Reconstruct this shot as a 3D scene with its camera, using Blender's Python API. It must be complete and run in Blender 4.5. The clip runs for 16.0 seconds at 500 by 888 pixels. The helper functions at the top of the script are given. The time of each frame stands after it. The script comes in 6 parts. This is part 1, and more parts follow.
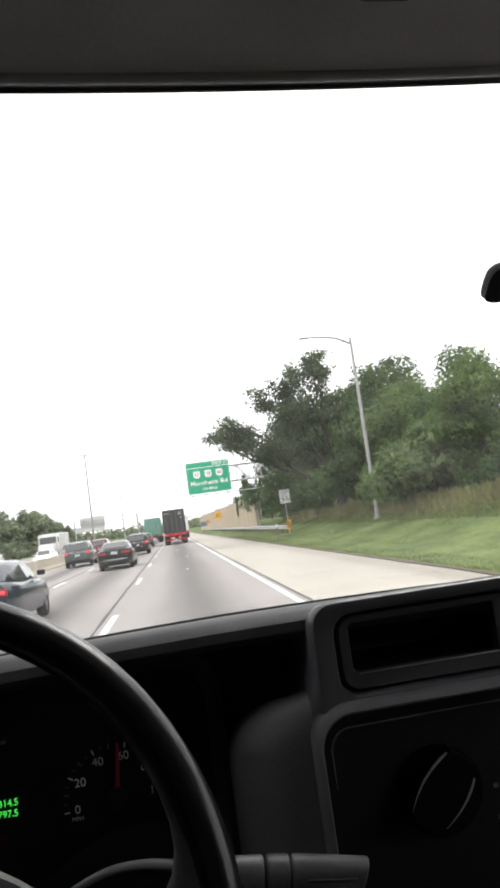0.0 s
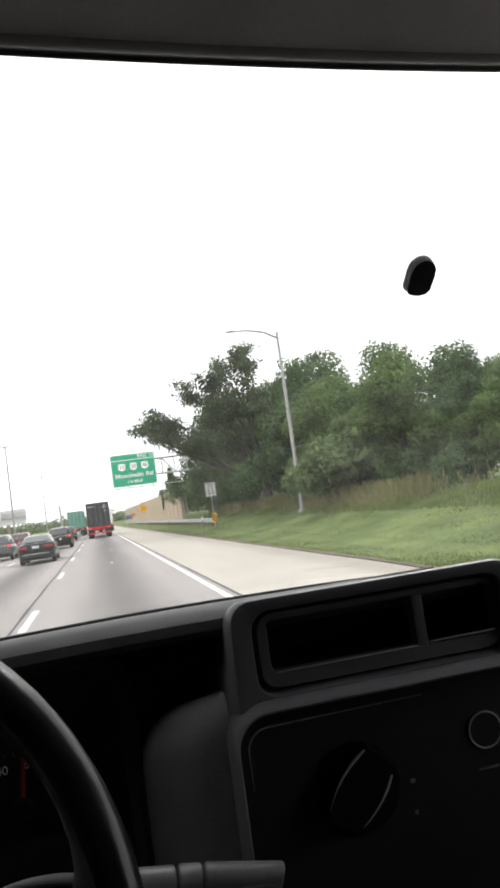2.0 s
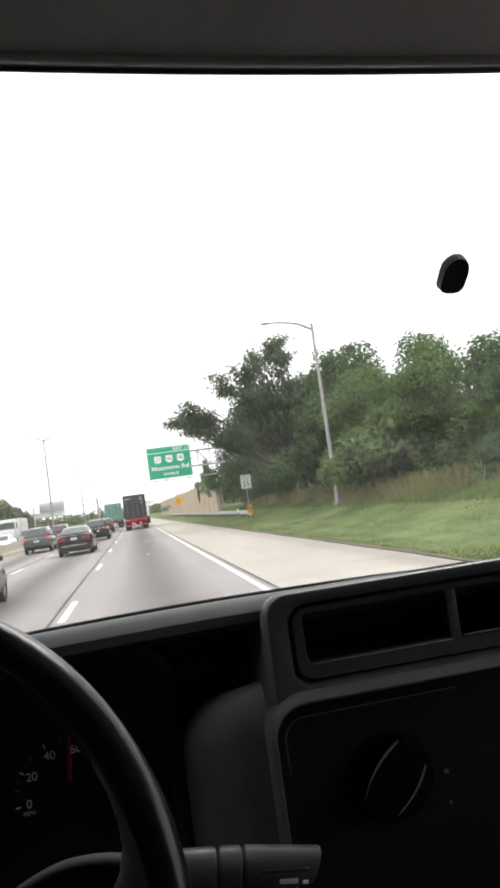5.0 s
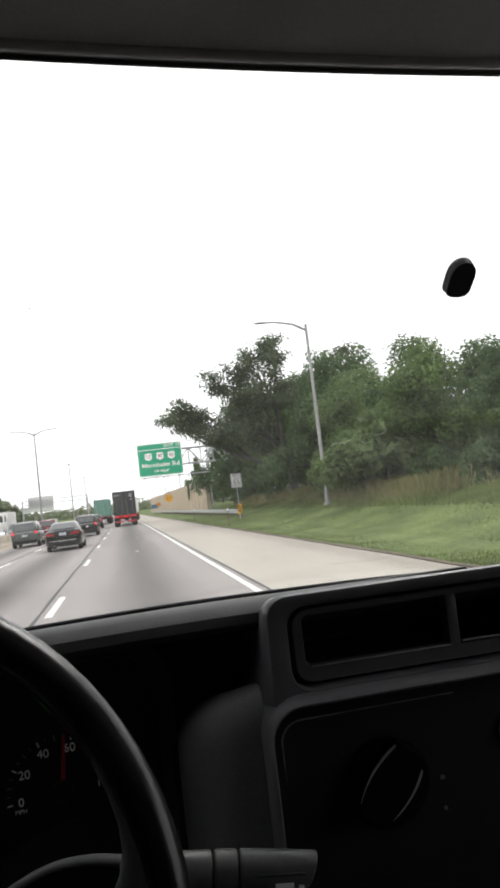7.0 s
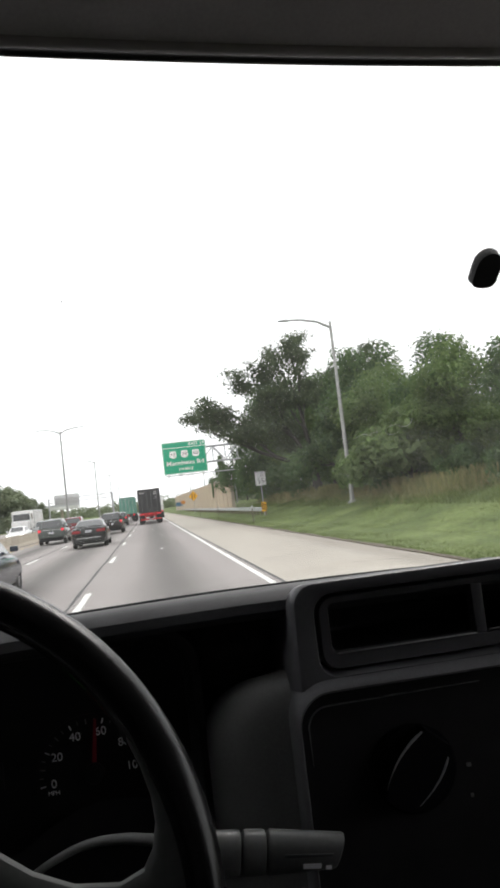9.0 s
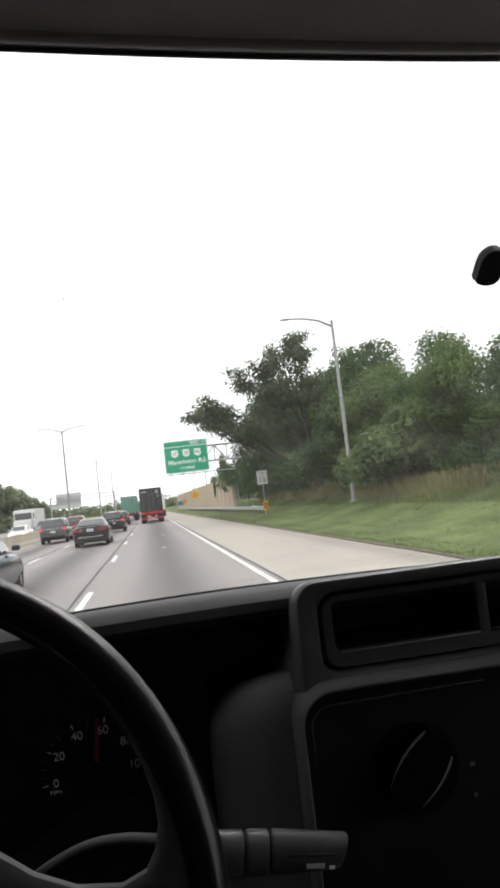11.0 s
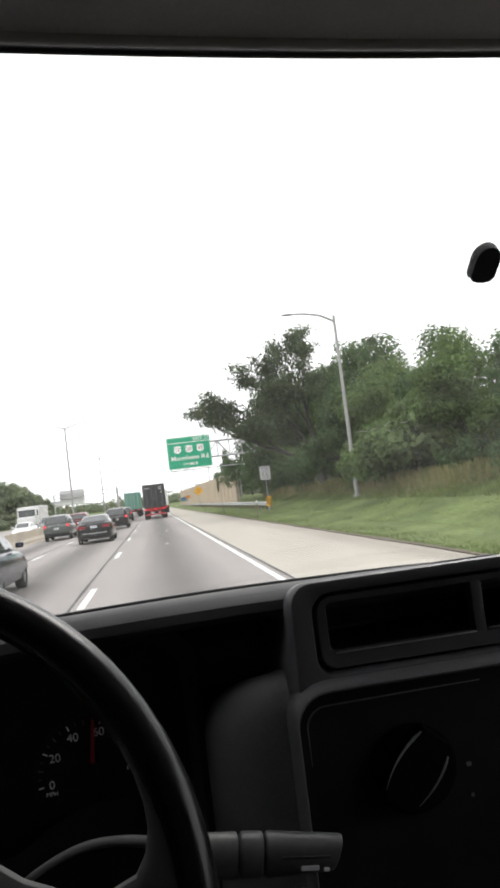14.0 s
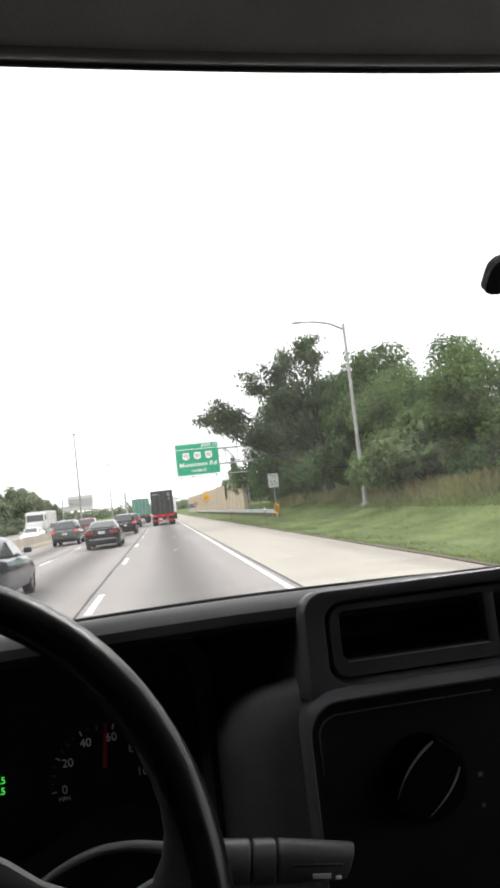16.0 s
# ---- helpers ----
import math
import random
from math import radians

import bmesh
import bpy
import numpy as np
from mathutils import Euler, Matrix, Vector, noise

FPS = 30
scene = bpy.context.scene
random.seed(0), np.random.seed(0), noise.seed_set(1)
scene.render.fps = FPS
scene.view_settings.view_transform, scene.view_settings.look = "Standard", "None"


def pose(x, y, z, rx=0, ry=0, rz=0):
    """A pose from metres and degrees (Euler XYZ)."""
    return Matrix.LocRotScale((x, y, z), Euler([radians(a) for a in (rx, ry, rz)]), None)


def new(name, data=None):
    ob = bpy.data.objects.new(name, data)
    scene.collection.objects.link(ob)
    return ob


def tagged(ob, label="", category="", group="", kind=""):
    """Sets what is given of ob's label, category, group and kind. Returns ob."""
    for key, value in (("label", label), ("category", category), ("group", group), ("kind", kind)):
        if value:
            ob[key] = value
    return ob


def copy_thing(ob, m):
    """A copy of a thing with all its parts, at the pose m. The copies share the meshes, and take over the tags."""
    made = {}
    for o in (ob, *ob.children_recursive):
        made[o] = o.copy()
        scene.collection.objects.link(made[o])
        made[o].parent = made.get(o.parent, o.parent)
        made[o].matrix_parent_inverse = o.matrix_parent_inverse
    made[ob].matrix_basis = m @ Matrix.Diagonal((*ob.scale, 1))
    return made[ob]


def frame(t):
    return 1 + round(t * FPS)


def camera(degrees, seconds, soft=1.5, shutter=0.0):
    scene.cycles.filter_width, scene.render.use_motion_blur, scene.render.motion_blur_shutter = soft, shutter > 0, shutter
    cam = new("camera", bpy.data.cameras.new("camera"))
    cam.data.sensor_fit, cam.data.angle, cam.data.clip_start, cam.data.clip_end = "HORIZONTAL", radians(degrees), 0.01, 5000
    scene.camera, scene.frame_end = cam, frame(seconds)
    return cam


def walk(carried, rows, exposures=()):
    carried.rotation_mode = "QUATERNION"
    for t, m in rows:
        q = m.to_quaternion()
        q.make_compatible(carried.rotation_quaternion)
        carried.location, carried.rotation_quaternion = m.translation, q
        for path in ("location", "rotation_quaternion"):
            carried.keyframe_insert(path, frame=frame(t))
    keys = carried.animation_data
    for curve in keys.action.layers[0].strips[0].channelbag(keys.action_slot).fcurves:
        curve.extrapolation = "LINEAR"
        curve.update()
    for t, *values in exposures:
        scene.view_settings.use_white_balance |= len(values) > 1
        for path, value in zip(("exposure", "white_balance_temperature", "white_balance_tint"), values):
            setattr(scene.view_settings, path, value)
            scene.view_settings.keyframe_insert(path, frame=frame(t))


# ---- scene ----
# Rows: seconds, eye x, y, z, then the turn in degrees. The cab rides 0.10 m above the fitted height.
PATH = [
    (0.0, 0.0021, -0.0135, 1.5978, 95.747, 7.970, -5.846),
    (0.5, 0.0019, -0.0206, 1.6064, 96.787, 8.731, -5.660),
    (1.0, 0.0131, 0.0137, 1.6104, 95.017, 8.268, -7.670),
    (1.5, 0.0138, 0.0141, 1.6001, 94.949, 8.371, -10.960),
    (2.0, 0.0147, 0.0133, 1.5983, 94.422, 8.021, -11.561),
    (2.5, 0.0162, 0.0112, 1.5982, 94.460, 8.352, -12.470),
    (3.0, 0.0160, 0.0301, 1.5893, 91.991, 8.143, -12.608),
    (3.5, 0.0038, 0.0061, 1.5955, 94.344, 7.127, -11.206),
    (4.0, -0.0078, -0.0019, 1.5937, 93.852, 5.727, -9.091),
    (4.5, 0.0106, -0.0085, 1.6012, 94.200, 8.152, -8.741),
    (7.0, -0.0005, 0.0003, 1.6055, 94.033, 6.782, -9.620),
    (7.5, -0.0122, 0.0026, 1.6088, 92.882, 6.312, -9.481),
    (8.0, -0.0039, 0.0042, 1.6000, 93.399, 6.715, -8.814),
    (8.5, -0.0098, 0.0106, 1.6103, 91.610, 6.910, -9.713),
    (9.0, -0.0063, -0.0095, 1.5964, 94.099, 6.715, -7.751),
    (11.5, -0.0070, -0.0019, 1.5954, 93.967, 6.712, -7.628),
    (12.0, -0.0046, 0.0049, 1.5940, 93.153, 6.681, -7.688),
    (12.5, 0.0055, -0.0058, 1.5993, 94.005, 6.745, -7.556),
    (13.0, -0.0004, -0.0008, 1.5908, 93.690, 6.862, -7.580),
    (13.5, 0.0026, 0.0017, 1.5970, 92.908, 6.749, -8.292),
    (14.0, 0.0037, -0.0043, 1.6001, 93.720, 7.099, -7.375),
    (14.5, -0.0048, -0.0087, 1.6010, 94.525, 6.669, -6.711),
    (15.0, -0.0110, -0.0165, 1.5902, 94.701, 6.601, -6.257),
    (15.5, -0.0155, -0.0136, 1.5932, 94.491, 5.955, -6.411),
    (16.0, -0.0036, -0.0102, 1.6018, 94.351, 6.500, -6.768),
]
cam = camera(37.0, 16.0, soft=3.2)
walk(cam, [(t, pose(x, y, z, rx, ry, rz)) for t, x, y, z, rx, ry, rz in PATH], exposures=[(0.0, 0.66), (0.5, 0.40), (1.0, 0.44), (2.0, 0.56), (3.0, 0.74), (3.5, 0.70), (4.5, 0.62), (7.0, 0.28), (9.0, 0.24), (12.5, 0.28), (14.5, 0.48), (16.0, 0.60)])

# ---- light: a bright overcast sky ----
world = bpy.data.worlds.new("overcast_sky")
scene.world = world
world.use_nodes = True
wn, wl = world.node_tree.nodes, world.node_tree.links
wn.clear()
sky = wn.new("ShaderNodeTexSky")
sky.sky_type = "NISHITA"
sky.sun_disc = False
sky.sun_elevation, sky.sun_rotation = radians(48), radians(215)
sky.air_density, sky.dust_density, sky.ozone_density = 1.0, 6.0, 0.6
pale = wn.new("ShaderNodeHueSaturation")
pale.inputs["Saturation"].default_value = 0.12
veil = wn.new("ShaderNodeMixRGB")
veil.inputs[0].default_value = 0.75
veil.inputs[2].default_value = (13.0, 13.1, 13.2, 1)
bg = wn.new("ShaderNodeBackground")
bg.inputs["Strength"].default_value = 0.125
wout = wn.new("ShaderNodeOutputWorld")
wl.new(sky.outputs[0], pale.inputs["Color"])
wl.new(pale.outputs[0], veil.inputs[1])
wl.new(veil.outputs[0], bg.inputs[0])
wl.new(bg.outputs[0], wout.inputs[0])
sun = new("sun", bpy.data.lights.new("sun", "SUN"))
sun.data.energy, sun.data.angle, sun.data.color = 0.9, radians(25), (1.0, 0.97, 0.93)
sun.matrix_world = pose(0, 0, 60, 42, 0, 145)


# ---- materials ----
def mat(name, colour, rough=0.6, metal=0.0, spread=0.12, scale=6.0, fine=0.06, fine_scale=60.0, bump=0.0, bump_scale=80.0,
        tint=None, piece=0.0, coat=0.0, spec=0.5, gloss_spread=0.08):
    """A surface with two scales of tone variation, optional relief and a little difference from piece to piece."""
    m = bpy.data.materials.new(name)
    m.use_nodes = True
    n, l = m.node_tree.nodes, m.node_tree.links
    b = n["Principled BSDF"]
    b.inputs["Metallic"].default_value = metal
    b.inputs["Coat Weight"].default_value = coat
    b.inputs["Specular IOR Level"].default_value = spec
    co = n.new("ShaderNodeTexCoord")
    big, small = n.new("ShaderNodeTexNoise"), n.new("ShaderNodeTexNoise")
    big.inputs["Scale"].default_value, big.inputs["Detail"].default_value = scale, 5
    small.inputs["Scale"].default_value, small.inputs["Detail"].default_value = fine_scale, 3
    for t in (big, small):
        l.new(co.outputs["Object"], t.inputs["Vector"])
    ramp = n.new("ShaderNodeMapRange")
    ramp.inputs[1].default_value, ramp.inputs[2].default_value = 0.3, 0.7
    ramp.inputs[3].default_value, ramp.inputs[4].default_value = 1 - spread, 1 + spread
    l.new(big.outputs["Fac"], ramp.inputs[0])
    ramp2 = n.new("ShaderNodeMapRange")
    ramp2.inputs[1].default_value, ramp2.inputs[2].default_value = 0.3, 0.7
    ramp2.inputs[3].default_value, ramp2.inputs[4].default_value = 1 - fine, 1 + fine
    l.new(small.outputs["Fac"], ramp2.inputs[0])
    mul = n.new("ShaderNodeMath")
    mul.operation = "MULTIPLY"
    l.new(ramp.outputs[0], mul.inputs[0])
    l.new(ramp2.outputs[0], mul.inputs[1])
    last = mul
    if piece:
        info = n.new("ShaderNodeObjectInfo")
        rp = n.new("ShaderNodeMapRange")
        rp.inputs[3].default_value, rp.inputs[4].default_value = 1 - piece, 1 + piece
        l.new(info.outputs["Random"], rp.inputs[0])
        mul2 = n.new("ShaderNodeMath")
        mul2.operation = "MULTIPLY"
        l.new(mul.outputs[0], mul2.inputs[0])
        l.new(rp.outputs[0], mul2.inputs[1])
        last = mul2
    mix = n.new("ShaderNodeMixRGB")
    mix.inputs[1].default_value = (*colour, 1)
    mix.inputs[2].default_value = (*(tint or colour), 1)
    l.new(big.outputs["Fac"], mix.inputs[0])
    vm = n.new("ShaderNodeVectorMath")
    vm.operation = "SCALE"
    l.new(mix.outputs[0], vm.inputs[0])
    l.new(last.outputs[0], vm.inputs["Scale"])
    l.new(vm.outputs[0], b.inputs["Base Color"])
    rr = n.new("ShaderNodeMapRange")
    rr.inputs[3].default_value, rr.inputs[4].default_value = max(rough - gloss_spread, 0.02), min(rough + gloss_spread, 1)
    l.new(small.outputs["Fac"], rr.inputs[0])
    l.new(rr.outputs[0], b.inputs["Roughness"])
    if bump:
        bt = n.new("ShaderNodeTexNoise")
        bt.inputs["Scale"].default_value, bt.inputs["Detail"].default_value = bump_scale, 4
        l.new(co.outputs["Object"], bt.inputs["Vector"])
        bn = n.new("ShaderNodeBump")
        bn.inputs["Strength"].default_value, bn.inputs["Distance"].default_value = bump, 0.4 / bump_scale
        l.new(bt.outputs["Fac"], bn.inputs["Height"])
        l.new(bn.outputs[0], b.inputs["Normal"])
    return m


def glow(name, colour, strength, base=0.3):
    m = bpy.data.materials.new(name)
    m.use_nodes = True
    b = m.node_tree.nodes["Principled BSDF"]
    b.inputs["Base Color"].default_value = (*[c * base for c in colour], 1)
    b.inputs["Emission Color"].default_value = (*colour, 1)
    b.inputs["Emission Strength"].default_value = strength
    return m


def clear_glass(name, tint=(1, 1, 1), rough=0.0):
    m = bpy.data.materials.new(name)
    m.use_nodes = True
    b = m.node_tree.nodes["Principled BSDF"]
    b.inputs["Base Color"].default_value = (*tint, 1)
    b.inputs["Transmission Weight"].default_value = 1.0
    b.inputs["Roughness"].default_value = rough
    b.inputs["IOR"].default_value = 1.45
    return m


DASH = mat("dash_plastic", (0.035, 0.036, 0.039), 0.62, spec=0.3, spread=0.12, scale=9, fine=0.10, fine_scale=400, bump=0.35, bump_scale=900)
POD = mat("bezel_plastic", (0.066, 0.066, 0.072), 0.46, spec=0.4, spread=0.10, scale=12, fine=0.08, fine_scale=400, bump=0.3, bump_scale=900)
KNEE = mat("grey_plastic", (0.122, 0.123, 0.122), 0.6, spec=0.3, spread=0.10, scale=9, fine=0.10, fine_scale=400, bump=0.35, bump_scale=900)
# Bezel plastic in a lighter copy, for the light on the surround's ridge.
LOWER = mat("lit_lower_bezel_plastic", (0.115, 0.115, 0.122), 0.5, spec=0.3, spread=0.12, scale=12, fine=0.08, fine_scale=400, bump=0.3, bump_scale=900)
STALK = mat("stalk_plastic", (0.083, 0.085, 0.084), 0.38, spec=0.4, spread=0.14, scale=30, fine=0.10, fine_scale=200)
BLACK = mat("black_plastic", (0.012, 0.012, 0.0135), 0.65, spread=0.15, scale=14, fine_scale=300, spec=0.2)
PANEL = mat("control_panel_plastic", (0.0155, 0.015, 0.016), 0.6, spec=0.2, spread=0.2, scale=14, fine_scale=300, bump=0.2, bump_scale=700)
RUBBER = mat("black_rubber", (0.012, 0.012, 0.013), 0.55, spread=0.1)
RIM = mat("worn_wheel_leather", (0.0075, 0.0075, 0.008), 0.24, spec=0.30, spread=0.05, scale=16, fine=0.02, fine_scale=250, bump=0.04, bump_scale=500, gloss_spread=0.02)
SPOKE = mat("wheel_spoke_plastic", (0.068, 0.072, 0.070), 0.55, spec=0.3, spread=0.1, scale=14, fine_scale=300)
LIP = mat("pale_cover_plastic", (0.12, 0.124, 0.122), 0.5, spread=0.08, scale=14, fine_scale=300)
HOOD = mat("matt_black_hood", (0.008, 0.008, 0.0095), 0.85, spec=0.05, spread=0.15)
LINER = mat("headliner_fabric", (0.36, 0.335, 0.352), 0.9, spread=0.1, scale=5, fine=0.15, fine_scale=300, bump=0.4, bump_scale=600)
TRIM = mat("header_trim", (0.36, 0.335, 0.352), 0.46, spread=0.1, scale=8, fine_scale=300, bump=0.25, bump_scale=700)
BEAD = mat("smooth_lip_plastic", (0.30, 0.28, 0.29), 0.22, spec=0.6, spread=0.06, scale=8, fine=0.04, gloss_spread=0.04)
VISOR = mat("visor_vinyl", (0.060, 0.062, 0.060), 0.75, spread=0.08, scale=7, fine_scale=300, bump=0.3, bump_scale=600)
MARK = mat("printed_white", (0.82, 0.82, 0.85), 0.6, spread=0.08)
# Pale grey for drawn edge highlights and for the socket's ring.
EDGE = mat("edge_highlight_and_ring", (0.32, 0.32, 0.33), 0.3, spread=0.2, scale=40)
GREEN_LCD = glow("green_display", (0.08, 1.0, 0.10), 0.5)
RED_LAMP = glow("red_warning_lamp", (1.0, 0.02, 0.01), 0.3)
RED_NEEDLE = glow("red_needle", (0.9, 0.03, 0.07), 0.007, 0.05)
GLASS = clear_glass("windscreen_glass")


def dusty(m, least, most):
    """A thin film of dust on a pane: it scatters a little of the light that comes through."""
    n, l = m.node_tree.nodes, m.node_tree.links
    b = n["Principled BSDF"]
    film = n.new("ShaderNodeBsdfTranslucent")
    film.inputs["Color"].default_value = (0.8, 0.8, 0.72, 1)
    co = n.new("ShaderNodeTexCoord")
    t = n.new("ShaderNodeTexNoise")
    t.inputs["Scale"].default_value, t.inputs["Detail"].default_value = 14, 5
    l.new(co.outputs["Object"], t.inputs["Vector"])
    r = n.new("ShaderNodeMapRange")
    r.inputs[1].default_value, r.inputs[2].default_value, r.inputs[3].default_value, r.inputs[4].default_value = 0.35, 0.7, least, most
    l.new(t.outputs["Fac"], r.inputs[0])
    mx = n.new("ShaderNodeMixShader")
    l.new(r.outputs[0], mx.inputs[0])
    l.new(b.outputs[0], mx.inputs[1])
    l.new(film.outputs[0], mx.inputs[2])
    l.new(mx.outputs[0], n["Material Output"].inputs[0])


dusty(GLASS, 0.005, 0.011)
DIRT = mat("dried_dirt", (0.6, 0.6, 0.6), 0.8)


def asphalt(name, base, light, lanes):
    """Worn road surface: aggregate grain, patches, and a darker drip band down the middle of each lane."""
    m = bpy.data.materials.new(name)
    m.use_nodes = True
    n, l = m.node_tree.nodes, m.node_tree.links
    b = n["Principled BSDF"]
    b.inputs["Roughness"].default_value = 0.85
    co = n.new("ShaderNodeTexCoord")
    sx = n.new("ShaderNodeSeparateXYZ")
    l.new(co.outputs["Object"], sx.inputs[0])
    mapping = n.new("ShaderNodeMapping")
    mapping.inputs["Scale"].default_value = (1.0, 0.05, 1.0)
    l.new(co.outputs["Object"], mapping.inputs[0])
    streak = n.new("ShaderNodeTexNoise")
    streak.inputs["Scale"].default_value, streak.inputs["Detail"].default_value = 2.2, 6
    l.new(mapping.outputs[0], streak.inputs["Vector"])
    patch = n.new("ShaderNodeTexNoise")
    patch.inputs["Scale"].default_value, patch.inputs["Detail"].default_value = 0.35, 4
    l.new(co.outputs["Object"], patch.inputs["Vector"])
    grain = n.new("ShaderNodeTexNoise")
    grain.inputs["Scale"].default_value, grain.inputs["Detail"].default_value = 45, 2
    l.new(co.outputs["Object"], grain.inputs["Vector"])
    fac = None
    for centre, half in lanes:
        d = n.new("ShaderNodeMath")
        d.operation = "SUBTRACT"
        l.new(sx.outputs[0], d.inputs[0])
        d.inputs[1].default_value = centre
        a = n.new("ShaderNodeMath")
        a.operation = "ABSOLUTE"
        l.new(d.outputs[0], a.inputs[0])
        r = n.new("ShaderNodeMapRange")
        r.interpolation_type = "SMOOTHSTEP"
        r.inputs[1].default_value, r.inputs[2].default_value = 0.0, half
        r.inputs[3].default_value, r.inputs[4].default_value = 1.0, 0.0
        l.new(a.outputs[0], r.inputs[0])
        if fac is None:
            fac = r
        else:
            mx = n.new("ShaderNodeMath")
            mx.operation = "MAXIMUM"
            l.new(fac.outputs[0], mx.inputs[0])
            l.new(r.outputs[0], mx.inputs[1])
            fac = mx
    mix = n.new("ShaderNodeMixRGB")
    mix.inputs[1].default_value, mix.inputs[2].default_value = (*light, 1), (*base, 1)
    if fac is not None:
        l.new(fac.outputs[0], mix.inputs[0])
    else:
        mix.inputs[0].default_value = 0.3
    total = n.new("ShaderNodeMath")
    total.operation = "MULTIPLY_ADD"
    l.new(streak.outputs["Fac"], total.inputs[0])
    total.inputs[1].default_value, total.inputs[2].default_value = 0.32, 0.66
    t2 = n.new("ShaderNodeMath")
    t2.operation = "MULTIPLY_ADD"
    l.new(patch.outputs["Fac"], t2.inputs[0])
    t2.inputs[1].default_value = 0.24
    l.new(total.outputs[0], t2.inputs[2])
    t3 = n.new("ShaderNodeMath")
    t3.operation = "MULTIPLY_ADD"
    l.new(grain.outputs["Fac"], t3.inputs[0])
    t3.inputs[1].default_value = 0.14
    l.new(t2.outputs[0], t3.inputs[2])
    vm = n.new("ShaderNodeVectorMath")
    vm.operation = "SCALE"
    l.new(mix.outputs[0], vm.inputs[0])
    l.new(t3.outputs[0], vm.inputs["Scale"])
    l.new(vm.outputs[0], b.inputs["Base Color"])
    bn = n.new("ShaderNodeBump")
    bn.inputs["Strength"].default_value, bn.inputs["Distance"].default_value = 0.4, 0.01
    l.new(grain.outputs["Fac"], bn.inputs["Height"])
    l.new(bn.outputs[0], b.inputs["Normal"])
    return m


ROAD = asphalt("worn_concrete_road", (0.108, 0.099, 0.094), (0.258, 0.236, 0.226), [(0.36, 1.25), (-3.2, 1.3), (-6.75, 1.3)])
SHOULDER = asphalt("pale_concrete_shoulder", (0.265, 0.24, 0.205), (0.36, 0.33, 0.285), [(5.3, 0.9)])
PAINT = mat("white_road_paint", (0.66, 0.66, 0.63), 0.7, spread=0.18, scale=3, fine=0.15, fine_scale=25)
TAR = mat("dark_joint_sealer", (0.035, 0.035, 0.036), 0.7, spread=0.2, scale=2)
GRASS_GROUND = mat("mown_grass", (0.070, 0.122, 0.030), 0.95, spread=0.36, scale=0.35, fine=0.40, fine_scale=7, tint=(0.128, 0.146, 0.052), spec=0.2)
CONCRETE = mat("barrier_concrete", (0.42, 0.37, 0.30), 0.85, spread=0.15, scale=0.8, fine=0.12, fine_scale=14, bump=0.2, bump_scale=30)
WALL_TAN = mat("tan_wall_concrete", (0.50, 0.405, 0.29), 0.85, spread=0.10, scale=0.5, fine=0.10, fine_scale=9, piece=0.03)


# ---- building helpers ----
def part(name, bm, material, parent=None, label="", smooth=True, angle=38):
    me = bpy.data.meshes.new(name)
    bm.normal_update()
    bm.to_mesh(me)
    bm.free()
    me.materials.append(material)
    if smooth and len(me.polygons):
        me.polygons.foreach_set("use_smooth", [True] * len(me.polygons))
        me.set_sharp_from_angle(angle=radians(angle))
    ob = new(name, me)
    if parent is not None:
        ob.parent = parent
    if label:
        ob["label"] = label
    return ob


def same(name, ob, parent, m):
    """Another object on the mesh of ob."""
    o = new(name, ob.data)
    o.parent = parent
    o.matrix_basis = m
    return o


def thing(name, at, label, category, group="", kind=""):
    e = new(name)
    e.location = at
    e.empty_display_size = 0.1
    return tagged(e, label, category, group, kind)


def structure(name, bm, material, label="", smooth=True):
    return tagged(part(name, bm, material, None, label, smooth), kind="structure")


def box(bm, x0, x1, y0, y1, z0, z1, bevel=0.0, seg=2):
    vs = [bm.verts.new(p) for p in ((x0, y0, z0), (x1, y0, z0), (x1, y1, z0), (x0, y1, z0), (x0, y0, z1), (x1, y0, z1), (x1, y1, z1), (x0, y1, z1))]
    fs = [bm.faces.new([vs[i] for i in f]) for f in ((3, 2, 1, 0), (4, 5, 6, 7), (0, 1, 5, 4), (1, 2, 6, 5), (2, 3, 7, 6), (3, 0, 4, 7))]
    if bevel:
        edges = list({e for f in fs for e in f.edges})
        bmesh.ops.bevel(bm, geom=edges, offset=bevel, segments=seg, profile=0.6, affect="EDGES")
    return vs


def loft(bm, loops, close_ends=True, ring=True):
    """Bridge loops of equal length."""
    rows = [[bm.verts.new(p) for p in lp] for lp in loops]
    n = len(rows[0])
    for a, b in zip(rows, rows[1:]):
        for i in range(n if ring else n - 1):
            j = (i + 1) % n
            bm.faces.new((a[i], a[j], b[j], b[i]))
    if close_ends and ring:
        bm.faces.new(rows[0][::-1])
        bm.faces.new(rows[-1])
    return rows


def tube(bm, pts, r, seg=10, caps=True, flat=1.0):
    pts = [Vector(p) for p in pts]
    rr = r if isinstance(r, (list, tuple)) else [r] * len(pts)
    loops, ref = [], None
    for i, p in enumerate(pts):
        d = (pts[min(i + 1, len(pts) - 1)] - pts[max(i - 1, 0)]).normalized()
        if ref is None:
            ref = Vector((0, 0, 1)) if abs(d.z) < 0.9 else Vector((1, 0, 0))
        u = d.cross(ref).normalized()
        v = u.cross(d).normalized()
        ref = v
        loops.append([p + u * math.cos(k * math.tau / seg) * rr[i] + v * math.sin(k * math.tau / seg) * rr[i] * flat for k in range(seg)])
    loft(bm, loops, caps)


